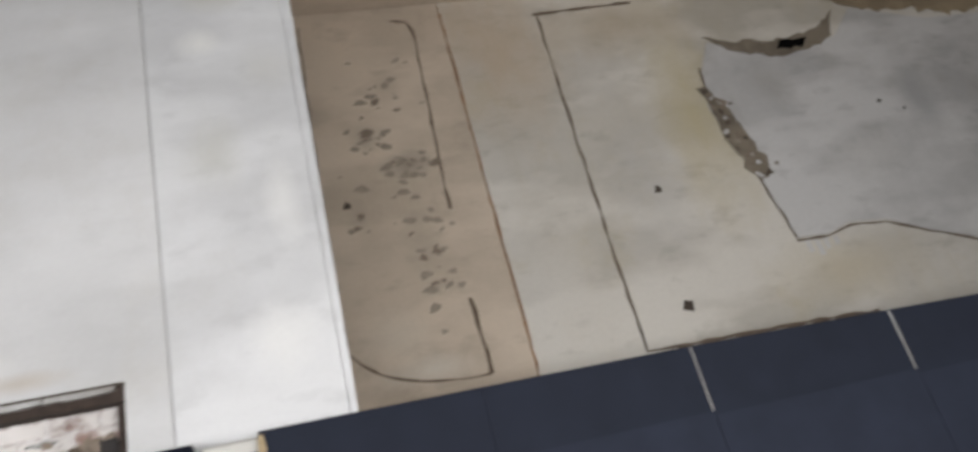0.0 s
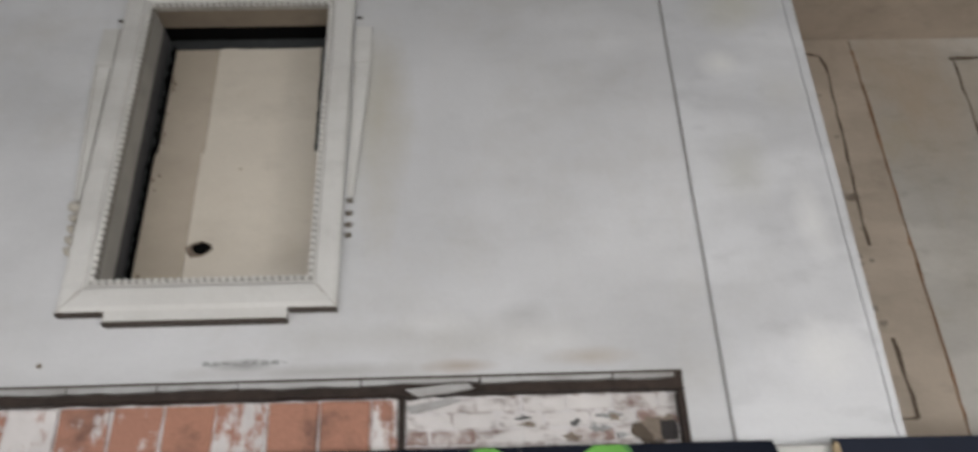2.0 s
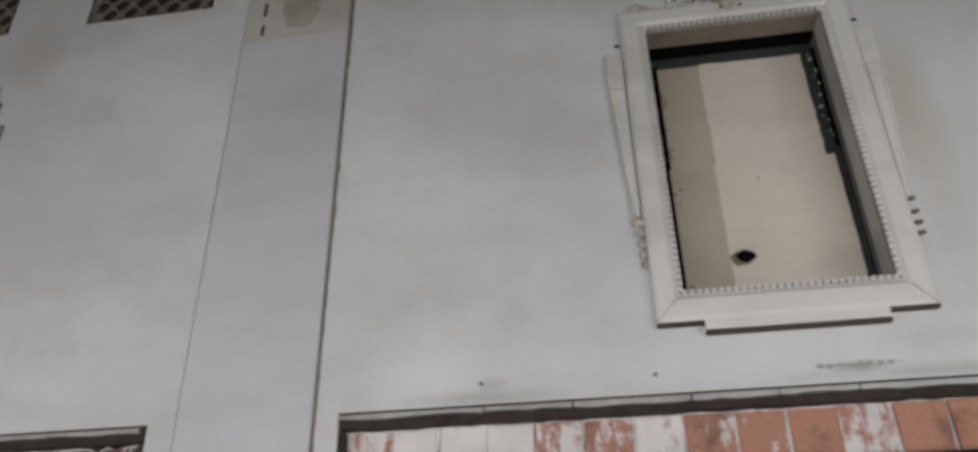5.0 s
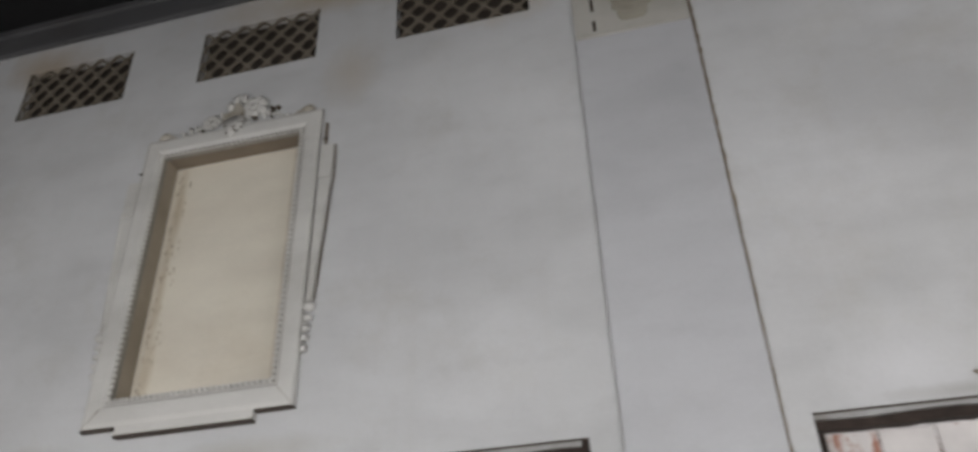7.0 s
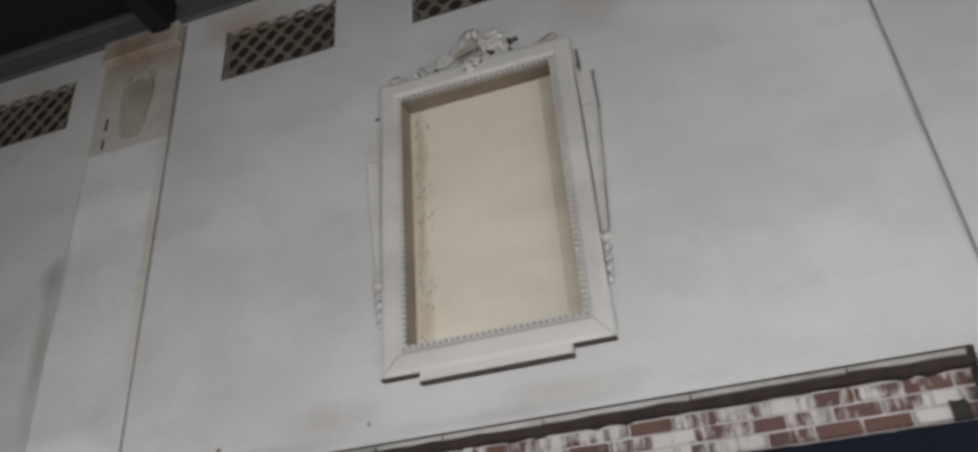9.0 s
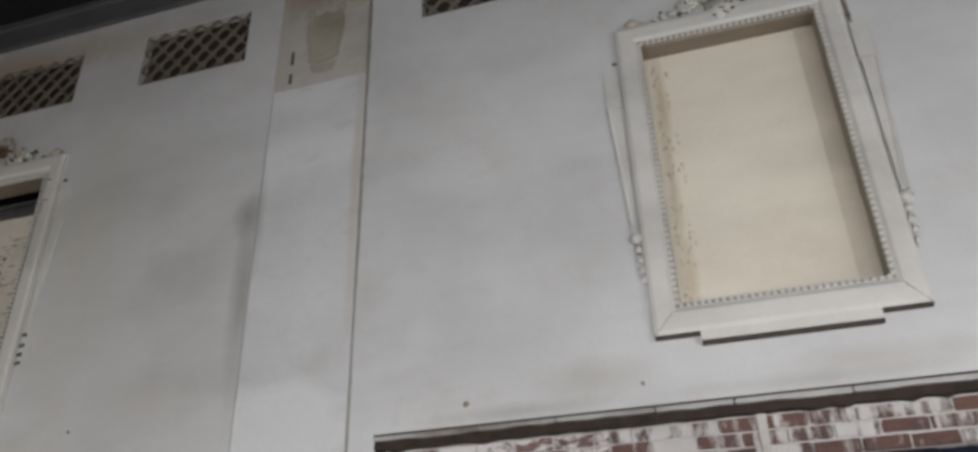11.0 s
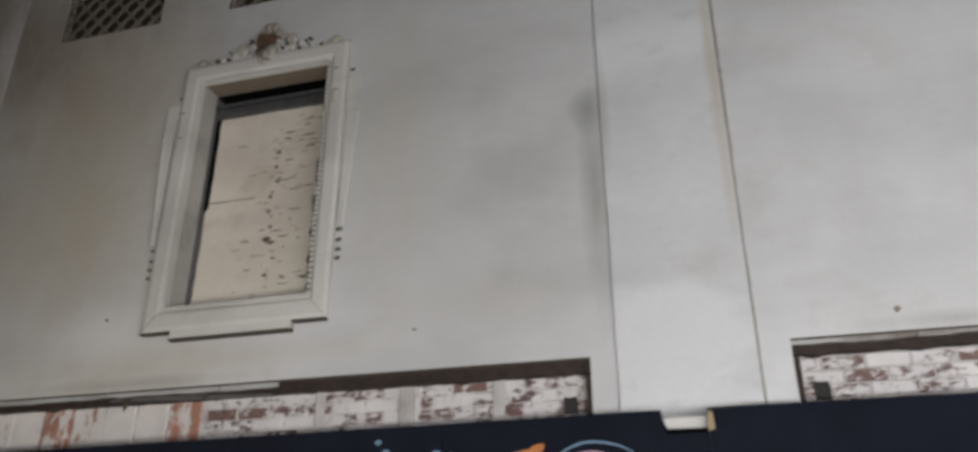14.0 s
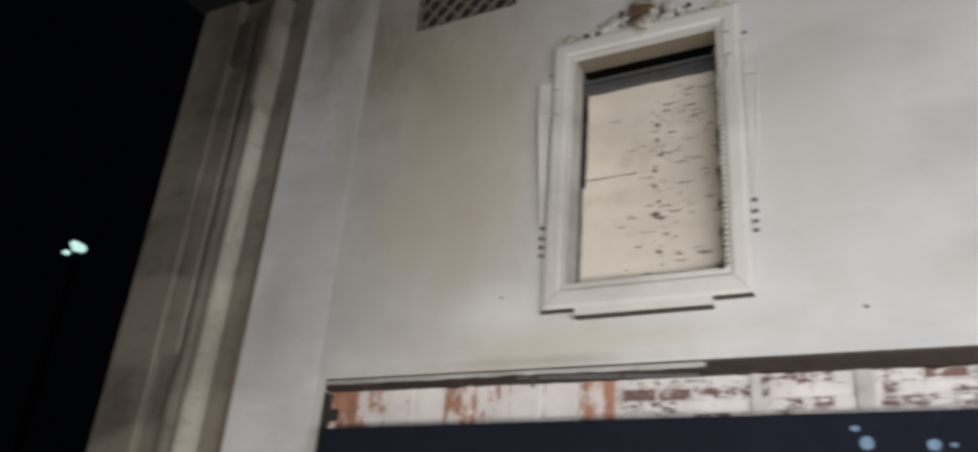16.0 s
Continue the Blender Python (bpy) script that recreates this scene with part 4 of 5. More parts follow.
# ---- pierced vents ----
def vent_mesh(wide, high):
    """Staggered oval openings in a cast block screen."""
    bm = bmesh.new()
    dx, dz, n = 0.160, 0.176, 12
    y0, y1 = 0.012, 0.034
    lim = lambda v, h: max(-h, min(h, v))  # noqa: E731
    for r in range(-5, 6):
        for c in range(-5, 6):
            cx, cz = (c + 0.5 * (r % 2)) * dx, r * dz / 2
            if abs(cx) > wide / 2 + dx * 0.5 or abs(cz) > high / 2 + dz * 0.5:
                continue
            rings = []
            for out in (1, 0):
                pts = []
                for k in range(n):
                    a = 2 * math.pi * k / n
                    ca, sa = math.cos(a), math.sin(a)
                    if out:
                        q = 1 / (abs(ca) / (dx / 2) + abs(sa) / (dz / 2))
                    else:
                        q = 1 / math.sqrt((ca / (dx * 0.375)) ** 2 + (sa / (dz * 0.37)) ** 2)
                        q = min(q, 0.90 / (abs(ca) / (dx / 2) + abs(sa) / (dz / 2)))
                    pts.append((lim(cx + q * ca, wide / 2), lim(cz + q * sa, high / 2)))
                rings.append(pts)
            of, inf = ([bm.verts.new((x, y0, z)) for x, z in p] for p in rings)
            inb = [bm.verts.new((x, y1, z)) for x, z in rings[1]]
            for k in range(n):
                j = (k + 1) % n
                bm.faces.new((of[k], of[j], inf[j], inf[k]))
                bm.faces.new((inf[k], inf[j], inb[j], inb[k]))
    bmesh.ops.remove_doubles(bm, verts=bm.verts[:], dist=0.0008)
    bmesh.ops.dissolve_degenerate(bm, edges=bm.edges[:], dist=0.0005)
    return bm


def vent():
    ob = thing("wall_vent", (VENTS[0], 0, VENT_Z0), label="pierced cast screen vent set in the wall", category="vent", group="vents under the eave")
    bm = vent_mesh(0.96, VENT_Z1 - VENT_Z0)
    bmesh.ops.translate(bm, verts=bm.verts[:], vec=(0, 0, (VENT_Z1 - VENT_Z0) / 2))
    part("screen", bm, VENT_PAINT, ob)
    # Dark sheet close behind the screen paints the shade inside its holes.
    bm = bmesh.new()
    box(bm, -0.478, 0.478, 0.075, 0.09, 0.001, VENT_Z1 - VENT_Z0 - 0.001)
    part("backing", bm, VENT_BACK, ob, "dark brown sheet painting the shade behind the screen")
    return ob


first = vent()
for x in VENTS[1:]:
    copy_thing(first, pose(x, 0, VENT_Z0))


# ---- brick bands over the hoarding ----
def pieces(parent, name, x0, x1, z0, course, length, high, y, material, rng, stagger=True, proud=0.012, rows=5):
    """Single bricks or tiles, on a few shared meshes, laid in courses."""
    kinds = []
    for k in range(4):
        bm = bmesh.new()
        box(bm, -length / 2, length / 2, -0.045, 0.045, -high / 2, high / 2, 0.006)
        for v in bm.verts:
            v.co += Vector((rng.uniform(-1, 1) * 0.004, rng.uniform(-1, 1) * 0.004, rng.uniform(-1, 1) * 0.003))
        kinds.append(finish(bm, name, material))
    pitch = length + 0.012
    for r in range(rows):
        x = x0 + (length / 2 if not stagger or r % 2 == 0 else 0.0)
        while x < x1 + length * 0.25:
            a, b = max(x - length / 2, x0), min(x + length / 2, x1)
            if b - a > 0.04:
                ob = new(name, rng.choice(kinds))
                ob.parent = parent
                ob.scale = ((b - a) / length, 1, 1)
                ob.location = ((a + b) / 2, y + 0.045 - proud * rng.random(), z0 + (r + 0.5) * course)
            x += pitch


def infill(x0, x1, bed, label):
    front = 0.078 if bed is MORTAR else 0.0735
    ob = thing("brick_infill", (0, 0, 0), label=label, category="brick wall", group="infilled openings", kind="structure")
    bm = bmesh.new()
    box(bm, x0 - 0.002, x1 + 0.002, front, 0.3, 0.298, 2.84)
    part("mortar_bed", bm, bed, ob)
    return ob


def lintel(x0, x1, whole_to, start, top, label):
    """Rusty steel angle over an infilled opening, with what is left of its painted flashing."""
    ob = thing("steel_lintel", (0, 0, 0), label=label, category="lintel", group="lintels over the infills")
    bm = bmesh.new()
    r = random.Random(int(-x0 * 10))
    n = int((x1 - x0) / 0.05)
    low = [(x0 + (x1 - x0) * k / n, top - 0.074 - 0.006 * r.random() - 0.012 * (r.random() < 0.06)) for k in range(n + 1)]
    # Rusty angle; its dark, deep face also paints shade at the recess head.
    prism(bm, low + [(x1, top - 0.003), (x0, top - 0.003)], 0.006, 0.112)
    angle = part("angle", bm, RUST_SHADE, ob)
    x = start
    while x < whole_to - 0.05:
        w = min(r.uniform(0.35, 0.75), whole_to - x)
        bm = bmesh.new()
        sag = r.uniform(-0.004, 0.004)
        rag = [(x + (w - 0.01) * k / 6, top - 0.030 - 0.010 * r.random() + sag) for k in range(7)]
        prism(bm, rag + [(x + w - 0.008, top - 0.010), (x, top - 0.010)], -0.010, 0.005)
        part("flashing", bm, FLASH, ob, "painted flashing strip, chipped and rust streaked")
        x += w
    bm = bmesh.new()
    box(bm, x0, x1, -0.006, 0.006, top - 0.011, top + 0.004)
    part("bead", bm, SOOT_SHADE, angle)
    bm = bmesh.new()
    box(bm, x1 - 0.03, x1 - 0.002, 0.0, 0.112, 0.31, top - 0.09)
    part("jamb", bm, RUST_SHADE, ob, "rust stained jamb")
    bm = bmesh.new()
    box(bm, x0 + 0.002, x0 + 0.03, 0.0, 0.112, 0.31, top - 0.09)
    part("jamb", bm, RUST_SHADE, ob, "rust stained jamb")
    return ob


a, b = BANDS[0]
lintel(a, b, b - 0.03, a, BAND_TOPS[0], "rusty steel lintel with chipped white flashing strip")
lo = infill(a, b, MORTAR_WHITE, "opening infilled with clay tile under flaking white paint")
a, b = BANDS[1]
lintel(a, b, b - 0.03, a, BAND_TOPS[1], "rusty steel lintel with dark stained flashing strip")
mid = infill(a, b, MORTAR, "opening infilled with red brick under running white paint")
a, b = BANDS[2]
lintel(a, b, -13.55, a, BAND_TOPS[2], "rusty steel lintel with flashing lost at one end")
far = infill(a, b, MORTAR_WHITE, "opening infilled with clay tile and white painted brick")


bm = bmesh.new()
prism(bm, [(-1.86, 2.755), (-1.66, 2.775), (-1.57, 2.775), (-1.55, 2.755), (-1.66, 2.735), (-1.80, 2.72)], -0.03, -0.014)
flap = thing("bent_flashing", (0, 0, 0), label="bent grey flashing strip hanging from the rusty lintel", category="flashing")
part("strip", bm, FLASH, flap)
bm = bmesh.new()
prism(bm, [(-1.86, 2.69), (-1.66, 2.725), (-1.60, 2.715), (-1.70, 2.685), (-1.83, 2.655)], 0.02, 0.03)
part("scrap", bm, FLASH, flap, "grey torn scrap")
flap = thing("bent_flashing", (0, 0, 0), label="torn dark flashing strip sagging below the lintel", category="flashing")
bm = bmesh.new()
prism(bm, [(-14.75, 2.755), (-14.25, 2.752), (-13.60, 2.725), (-13.60, 2.706), (-14.2, 2.722), (-14.75, 2.742)], 0.0, 0.012)
part("strip", bm, TIMBER, flap)
for x, h in ((-14.62, 0.075), (-15.9, 0.03), (-14.05, 0.04)):
    bm = bmesh.new()
    prism(bm, [(x - 0.035, 2.752), (x + 0.03, 2.752), (x + 0.012, 2.752 - h * 0.6), (x - 0.012, 2.752 - h), (x - 0.02, 2.752 - h * 0.5)], -0.010, 0.0)
    part("scrap", bm, SOOT_SHADE, flap, "rust dark scrap hanging down")


# ---- hoarding ----
hoarding = thing("hoarding", (0, -0.2, 0), label="dark navy plywood hoarding with painted graffiti", category="hoarding")


def top_at(x):
    marks = [(-16.1, 2.41), (-13.0, 2.44), (-10.8, 2.455), (0.0, 2.44), (2.7, 2.415), (3.2, 2.385), (8.7, 2.30)]
    for (xa, za), (xb, zb) in zip(marks, marks[1:]):
        if x <= xb:
            return za + (zb - za) * (x - xa) / (xb - xa)
    return marks[-1][1]


joints = [-16.07, -14.87, -13.66, -12.44, -11.075, -9.86, -8.65, -7.43, -6.22, -5.0, -3.79, -2.57, -1.36, -0.04, 0.9, 1.89, 2.95, 3.95, 4.97, 5.98, 7.0, 8.0, 8.7]
PANELS = []


def panel_at(x):
    return next((ob for b, ob in PANELS if x < b), hoarding)


NOTCH = {-0.04: (-0.285, 0.085), -11.075: (-11.29, 0.10)}
for a, b in zip(joints, joints[1:]):
    lower = 2.105 - 0.02 * max(0, a - 1) if a > 0.5 else 0.02
    za, zb = top_at(a + 0.001), top_at(b - 0.001)
    out = [(a + 0.001, lower), (b - 0.001, lower)]
    if b in NOTCH:
        nx, nd = NOTCH[b]
        out += [(b - 0.001, zb - nd), (nx + 0.02, zb - nd), (nx, zb - nd + 0.045), (nx - 0.01, zb)]
    else:
        out += [(b - 0.001, zb)]
    out += [(a + 0.001, za)]
    bm = bmesh.new()
    prism(bm, out, -0.009, 0.009)
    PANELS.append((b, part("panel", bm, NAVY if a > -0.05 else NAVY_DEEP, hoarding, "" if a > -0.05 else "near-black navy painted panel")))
    if lower > 1:
        bm = bmesh.new()
        prism(bm, [(a + 0.002, 0.02), (b - 0.002, 0.02), (b - 0.002, lower + 0.01), (a + 0.002, lower + 0.01)], -0.020, -0.0095)
        part("panel", bm, NAVY_LOW, hoarding, "slate blue lower panel")
        bm = bmesh.new()
        box(bm, b - 0.0035, b + 0.0035, -0.0115, 0.008, lower + 0.012, zb - 0.004)
        part("joint_strip", bm, FLASH, hoarding, "pale chipped joint between panels")
for x, (nx, nd) in NOTCH.items():
    bm = bmesh.new()
    prism(bm, [(x - 0.004, top_at(x) - nd - 0.015), (x + 0.03, top_at(x) - nd), (x + 0.022, top_at(x) - 0.02), (x + 0.006, top_at(x) - 0.012), (x - 0.004, top_at(x) - 0.04)], -0.014, 0.012)
    part("notch_edge", bm, PLY, panel_at(x - 0.01), "raw splintered plywood edge at the notch")
    # Black strip along the notch foot paints the shade below the bracket.
    bm = bmesh.new()
    prism(bm, [(nx + 0.01, top_at(x) - nd - 0.018), (x, top_at(x) - nd - 0.018), (x, top_at(x) - nd + 0.004), (nx + 0.01, top_at(x) - nd + 0.004)], -0.012, 0.01)
    part("notch_edge", bm, BLACK, panel_at(x - 0.01), "black strip painting the shade at the notch foot")
bm = bmesh.new()
box(bm, -0.048, -0.036, -0.0125, -0.006, 0.05, 2.34)
part("joint_strip", bm, FLASH, hoarding, "pale filler in the joint between panels")
for a, b in ((-16.0, -0.3), (0.05, 8.6)):
    for z in (0.3, 1.3):
        bm = bmesh.new()
        box(bm, a, b, 0.011, 0.06, z, z + 0.09, 0.004)
        part("rail", bm, PLY, hoarding)


def stroke(points, widths, material, lift, name="graffiti", label=""):
    """A brushed band of paint on the hoarding, through points in (x, z)."""
    n = 8
    pts, ws = [], []
    for i in range(len(points) - 1):
        p0, p1, p2, p3 = (points[max(0, min(len(points) - 1, i + d))] for d in (-1, 0, 1, 2))
        for k in range(n):
            t = k / n
            pts.append(tuple(0.5 * (2 * p1[c] + (p2[c] - p0[c]) * t + (2 * p0[c] - 5 * p1[c] + 4 * p2[c] - p3[c]) * t * t + (3 * p1[c] - p0[c] - 3 * p2[c] + p3[c]) * t ** 3) for c in (0, 1)))
            ws.append(widths[i] + (widths[i + 1] - widths[i]) * t)
    pts.append(points[-1])
    ws.append(widths[-1])
    left, right = [], []
    for i, (x, z) in enumerate(pts):
        a, b = pts[max(0, i - 1)], pts[min(len(pts) - 1, i + 1)]
        d = math.hypot(b[0] - a[0], b[1] - a[1]) or 1
        nx, nz = -(b[1] - a[1]) / d, (b[0] - a[0]) / d
        cap = top_at(x) - 0.003
        left.append((x + nx * ws[i] / 2, min(cap, z + nz * ws[i] / 2)))
        right.append((x - nx * ws[i] / 2, min(cap, z - nz * ws[i] / 2)))
    bm = bmesh.new()
    rows = [[bm.verts.new((x, y, z)) for x, z in side] for side in (left, right) for y in (-0.0095 - lift, -0.0085)]
    lf, lb, rf, rb = rows
    for i in range(len(pts) - 1):
        bm.faces.new((lf[i], lf[i + 1], rf[i + 1], rf[i]))
        bm.faces.new((lf[i], lb[i], lb[i + 1], lf[i + 1]))
        bm.faces.new((rf[i], rf[i + 1], rb[i + 1], rb[i]))
    return part(name, bm, material, panel_at(points[len(points) // 2][0]), label)


def blot(x, z, rx, rz, material, lift=0.001, tilt=0.0, name="paint_spot"):
    bm = bmesh.new()
    pts = []
    for k in range(20):
        a = 2 * math.pi * k / 20
        px, pz = rx * math.cos(a), rz * math.sin(a)
        pts.append((x + px * math.cos(tilt) - pz * math.sin(tilt), min(top_at(x) - 0.003, z + px * math.sin(tilt) + pz * math.cos(tilt))))
    prism(bm, pts, -0.0095 - lift, -0.0085)
    return part(name, bm, material, panel_at(x))


GL = [(-2.27, 2.245), (-2.12, 2.305), (-1.99, 2.275), (-1.86, 2.325), (-1.74, 2.355), (-1.62, 2.32), (-1.55, 2.39), (-1.45, 2.45)]
GR = [(-1.08, 2.46), (-0.98, 2.41), (-0.90, 2.34), (-0.80, 2.31), (-0.69, 2.335), (-0.60, 2.29), (-0.52, 2.205), (-0.41, 2.165)]
stroke(GL, [0.01, 0.05, 0.065, 0.08, 0.09, 0.08, 0.08, 0.10], GREEN_DEEP, 0.0006, label="deep green graffiti stroke")
stroke(GL, [0.005, 0.03, 0.045, 0.05, 0.06, 0.05, 0.055, 0.08], GREEN, 0.0016, label="bright green graffiti stroke")
stroke(GR, [0.15, 0.15, 0.10, 0.075, 0.06, 0.05, 0.035, 0.008], GREEN_DEEP, 0.0006, label="deep green graffiti stroke")
stroke(GR, [0.13, 0.10, 0.07, 0.05, 0.035, 0.03, 0.022, 0.005], GREEN, 0.0016, label="bright green graffiti stroke")
# painted sea life
blot(-12.80, 2.365, 0.020, 0.014, BLUE)
blot(-12.755, 2.295, 0.030, 0.032, BLUE)
blot(-12.47, 2.285, 0.028, 0.026, BLUE)
blot(-12.39, 2.285, 0.014, 0.011, BLUE)
blot(-12.06, 2.225, 0.16, 0.05, ORANGE, 0.001, 0.32, "painted_fish")
blot(-11.94, 2.285, 0.055, 0.026, ORANGE, 0.0018, 0.5, "painted_fish")
blot(-12.30, 2.17, 0.14, 0.05, ORANGE, 0.001, -0.1, "painted_fish")
blot(-11.66, 2.19, 0.14, 0.085, PINK, 0.001, 0.0, "painted_bubble")
stroke([(-11.86, 2.19), (-11.80, 2.27), (-11.68, 2.315), (-11.54, 2.30), (-11.44, 2.255)], [0.006, 0.012, 0.014, 0.010, 0.004], BLUE, 0.002, "painted_ring")



# ---- corner pier at the end of the front ----
pier = thing("corner_pier", (0, 0, 0), label="weathered corner pier with moulded shaft and stains", category="pier", kind="structure")
bm = bmesh.new()
box(bm, END, -16.36, -0.006, -0.002, 0, 6.5)
part("pilaster_strip", bm, PIL, pier, "pale painted flat strip")
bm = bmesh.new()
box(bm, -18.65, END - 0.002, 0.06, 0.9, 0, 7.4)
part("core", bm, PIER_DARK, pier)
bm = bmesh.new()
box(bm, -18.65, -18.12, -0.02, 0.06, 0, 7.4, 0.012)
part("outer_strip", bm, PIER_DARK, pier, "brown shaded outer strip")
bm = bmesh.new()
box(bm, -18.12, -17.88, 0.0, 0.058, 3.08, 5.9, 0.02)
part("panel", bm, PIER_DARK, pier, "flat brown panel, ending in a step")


def half_round(cx, r, bulge, ends, material, label):
    """A half-round upright moulding with a stepped foot and head."""
    n = 12
    ring = [(r * math.cos(math.pi * k / n), -bulge * math.sin(math.pi * k / n)) for k in range(n + 1)]
    bm = bmesh.new()
    low = [bm.verts.new((cx + x, 0.058 + y, 0)) for x, y in ring]
    for zz, g in ends:
        top = [bm.verts.new((cx + x * g, 0.058 + y * g, zz)) for x, y in ring]
        for k in range(n):
            bm.faces.new((low[k], low[k + 1], top[k + 1], top[k]))
        low = top
    return part("shaft", bm, material, pier, label, True)


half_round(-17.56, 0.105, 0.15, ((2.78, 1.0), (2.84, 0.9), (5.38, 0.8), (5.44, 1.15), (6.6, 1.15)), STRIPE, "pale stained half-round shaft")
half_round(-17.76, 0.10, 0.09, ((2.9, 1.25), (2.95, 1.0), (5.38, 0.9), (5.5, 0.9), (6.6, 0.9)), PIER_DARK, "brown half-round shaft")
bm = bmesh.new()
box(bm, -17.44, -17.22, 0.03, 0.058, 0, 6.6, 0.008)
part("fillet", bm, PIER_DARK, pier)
bm = bmesh.new()
box(bm, -17.22, END - 0.004, 0.005, 0.058, 0, 6.6)
part("groove", bm, JOINT_SHADE, pier, "dark stained groove beside the strip")
bm = bmesh.new()
box(bm, -18.1, -17.88, -0.03, 0.058, 6.0, 6.5, 0.02)
part("slot", bm, SOOT_SHADE, pier)
bm = bmesh.new()
box(bm, -18.65, END, 0.902, 1.9, 0, 7.4)
solid("wall_side", bm, WALL, kind="structure", label="plain side wall of the building in the dark", category="wall")


# ---- porch wall details ----
def crack(points, width, name, label, y=BACK, material=CRACK, category="crack"):
    """A thin dark line in the plaster, through points in (x, z)."""
    bm = bmesh.new()
    r = random.Random(len(points))
    fine = []
    for (xa, za), (xb, zb) in zip(points, points[1:]):
        k = max(2, int(math.hypot(xb - xa, zb - za) / 0.09))
        fine += [(xa + (xb - xa) * i / k + r.uniform(-1, 1) * 0.006, za + (zb - za) * i / k + r.uniform(-1, 1) * 0.004) for i in range(k)]
    fine.append(points[-1])
    side = []
    for i, (x, z) in enumerate(fine):
        a, b = fine[max(0, i - 1)], fine[min(len(fine) - 1, i + 1)]
        d = math.hypot(b[0] - a[0], b[1] - a[1]) or 1
        w = width * r.uniform(0.35, 1.3) / 2
        side.append(((x - (b[1] - a[1]) / d * w, z + (b[0] - a[0]) / d * w), (x + (b[1] - a[1]) / d * w, z - (b[0] - a[0]) / d * w)))
    v = [[bm.verts.new((p[0], yy, p[1])) for p in s for yy in (y - 0.004, y - 0.0005)] for s in side]
    for a, b in zip(v, v[1:]):
        bm.faces.new((a[0], b[0], b[2], a[2]))
        bm.faces.new((a[0], a[1], b[1], b[0]))
        bm.faces.new((a[2], b[2], b[3], a[3]))
    return solid(name, bm, material, label=label, category=category, kind="structure")


crack([(0.44, 3.27), (0.52, 3.17), (0.64, 3.08), (0.80, 3.01), (1.0, 2.965), (1.2, 2.95), (1.34, 2.95)], 0.020, "trim_outline", "dark curved outline scored in the tan plaster")
crack([(1.345, 2.95), (1.345, 3.1), (1.32, 3.5)], 0.03, "trim_outline", "dark cracked outline in the tan plaster")
crack([(1.34, 4.2), (1.35, 4.6), (1.37, 5.05), (1.4, 5.85), (1.36, 5.95), (1.23, 5.98)], 0.022, "trim_outline", "dark cracked outline in the tan plaster")
crack([(0.50, 6.0), (0.47, 5.2), (0.45, 4.4), (0.44, 3.25)], 0.020, "trim_outline", "dark crumbled outline beside the porch corner", material=SCUFF)
crack([(1.655, 6.0), (1.65, 4.5), (1.65, 2.6)], 0.020, "trim_joint", "rust stained ragged joint in the plaster", material=plain("orange_rust", (0.36, 0.20, 0.105), 0.9, 0, 0.5, 6))
crack([(3.70, 5.15), (3.66, 4.75), (3.76, 4.3), (3.84, 3.9), (3.90, 3.5)], 0.02, "trim_crack", "crumbling dark edge of the grey patch", BACK - 0.0145)
crack([(2.47, 5.89), (2.46, 5.2), (2.45, 4.54), (2.44, 3.6), (2.44, 2.9)], 0.022, "trim_crack", "long dark vertical crack in grey plaster")
crack([(2.44, 3.1), (2.44, 2.88), (2.9, 2.87), (3.5, 2.86), (4.3, 2.83)], 0.035, "trim_crack", "dark crack round the panel foot")
crack([(2.44, 5.9), (2.9, 5.92), (3.34, 5.93)], 0.03, "trim_crack", "brown crack along the panel head")
crack([(3.90, 3.49), (4.18, 3.48), (4.4, 3.54), (4.71, 3.51), (5.05, 3.38), (5.43, 3.23), (6.2, 3.2)], 0.022, "trim_crack", "curved dark crack below the torn patch")
# torn plaster patch, set back behind a ragged edge
rng = random.Random(5)
bm = bmesh.new()
edge = [(3.90, 3.50), (3.82, 4.0), (3.72, 4.4), (3.66, 4.75), (3.70, 5.1), (3.86, 5.42), (4.25, 5.27), (4.7, 5.25), (5.12, 5.33), (5.4, 5.6), (6.1, 5.42), (7.4, 5.4), (7.4, 3.2), (5.43, 3.24), (5.05, 3.39), (4.71, 3.52), (4.4, 3.55), (4.18, 3.49)]
prism(bm, [(x + rng.uniform(-1, 1) * 0.015, z + rng.uniform(-1, 1) * 0.015) for x, z in edge], BACK - 0.014, BACK - 0.001)
solid("trim_patch", bm, BACK_PATCH, label="grey ragged patch of newer plaster", category="plaster patch", kind="structure")


def scab(outline, material, name, label, y, deep=0.006, rough=0.02, seed=3):
    r = random.Random(seed)
    pts = []
    for (xa, za), (xb, zb) in zip(outline, outline[1:] + outline[:1]):
        k = max(1, int(math.hypot(xb - xa, zb - za) / 0.06))
        pts += [(xa + (xb - xa) * i / k + r.uniform(-1, 1) * rough, za + (zb - za) * i / k + r.uniform(-1, 1) * rough) for i in range(k)]
    bm = bmesh.new()
    prism(bm, pts, y - deep, y)
    return solid(name, bm, material, label=label, category="plaster scar", kind="structure")


TORN = painted("torn_plaster", (0.23, 0.195, 0.15), (0.12, 0.10, 0.078), (0.05, 0.04, 0.03), 0.8, 0.9, 0.8, 4.0)
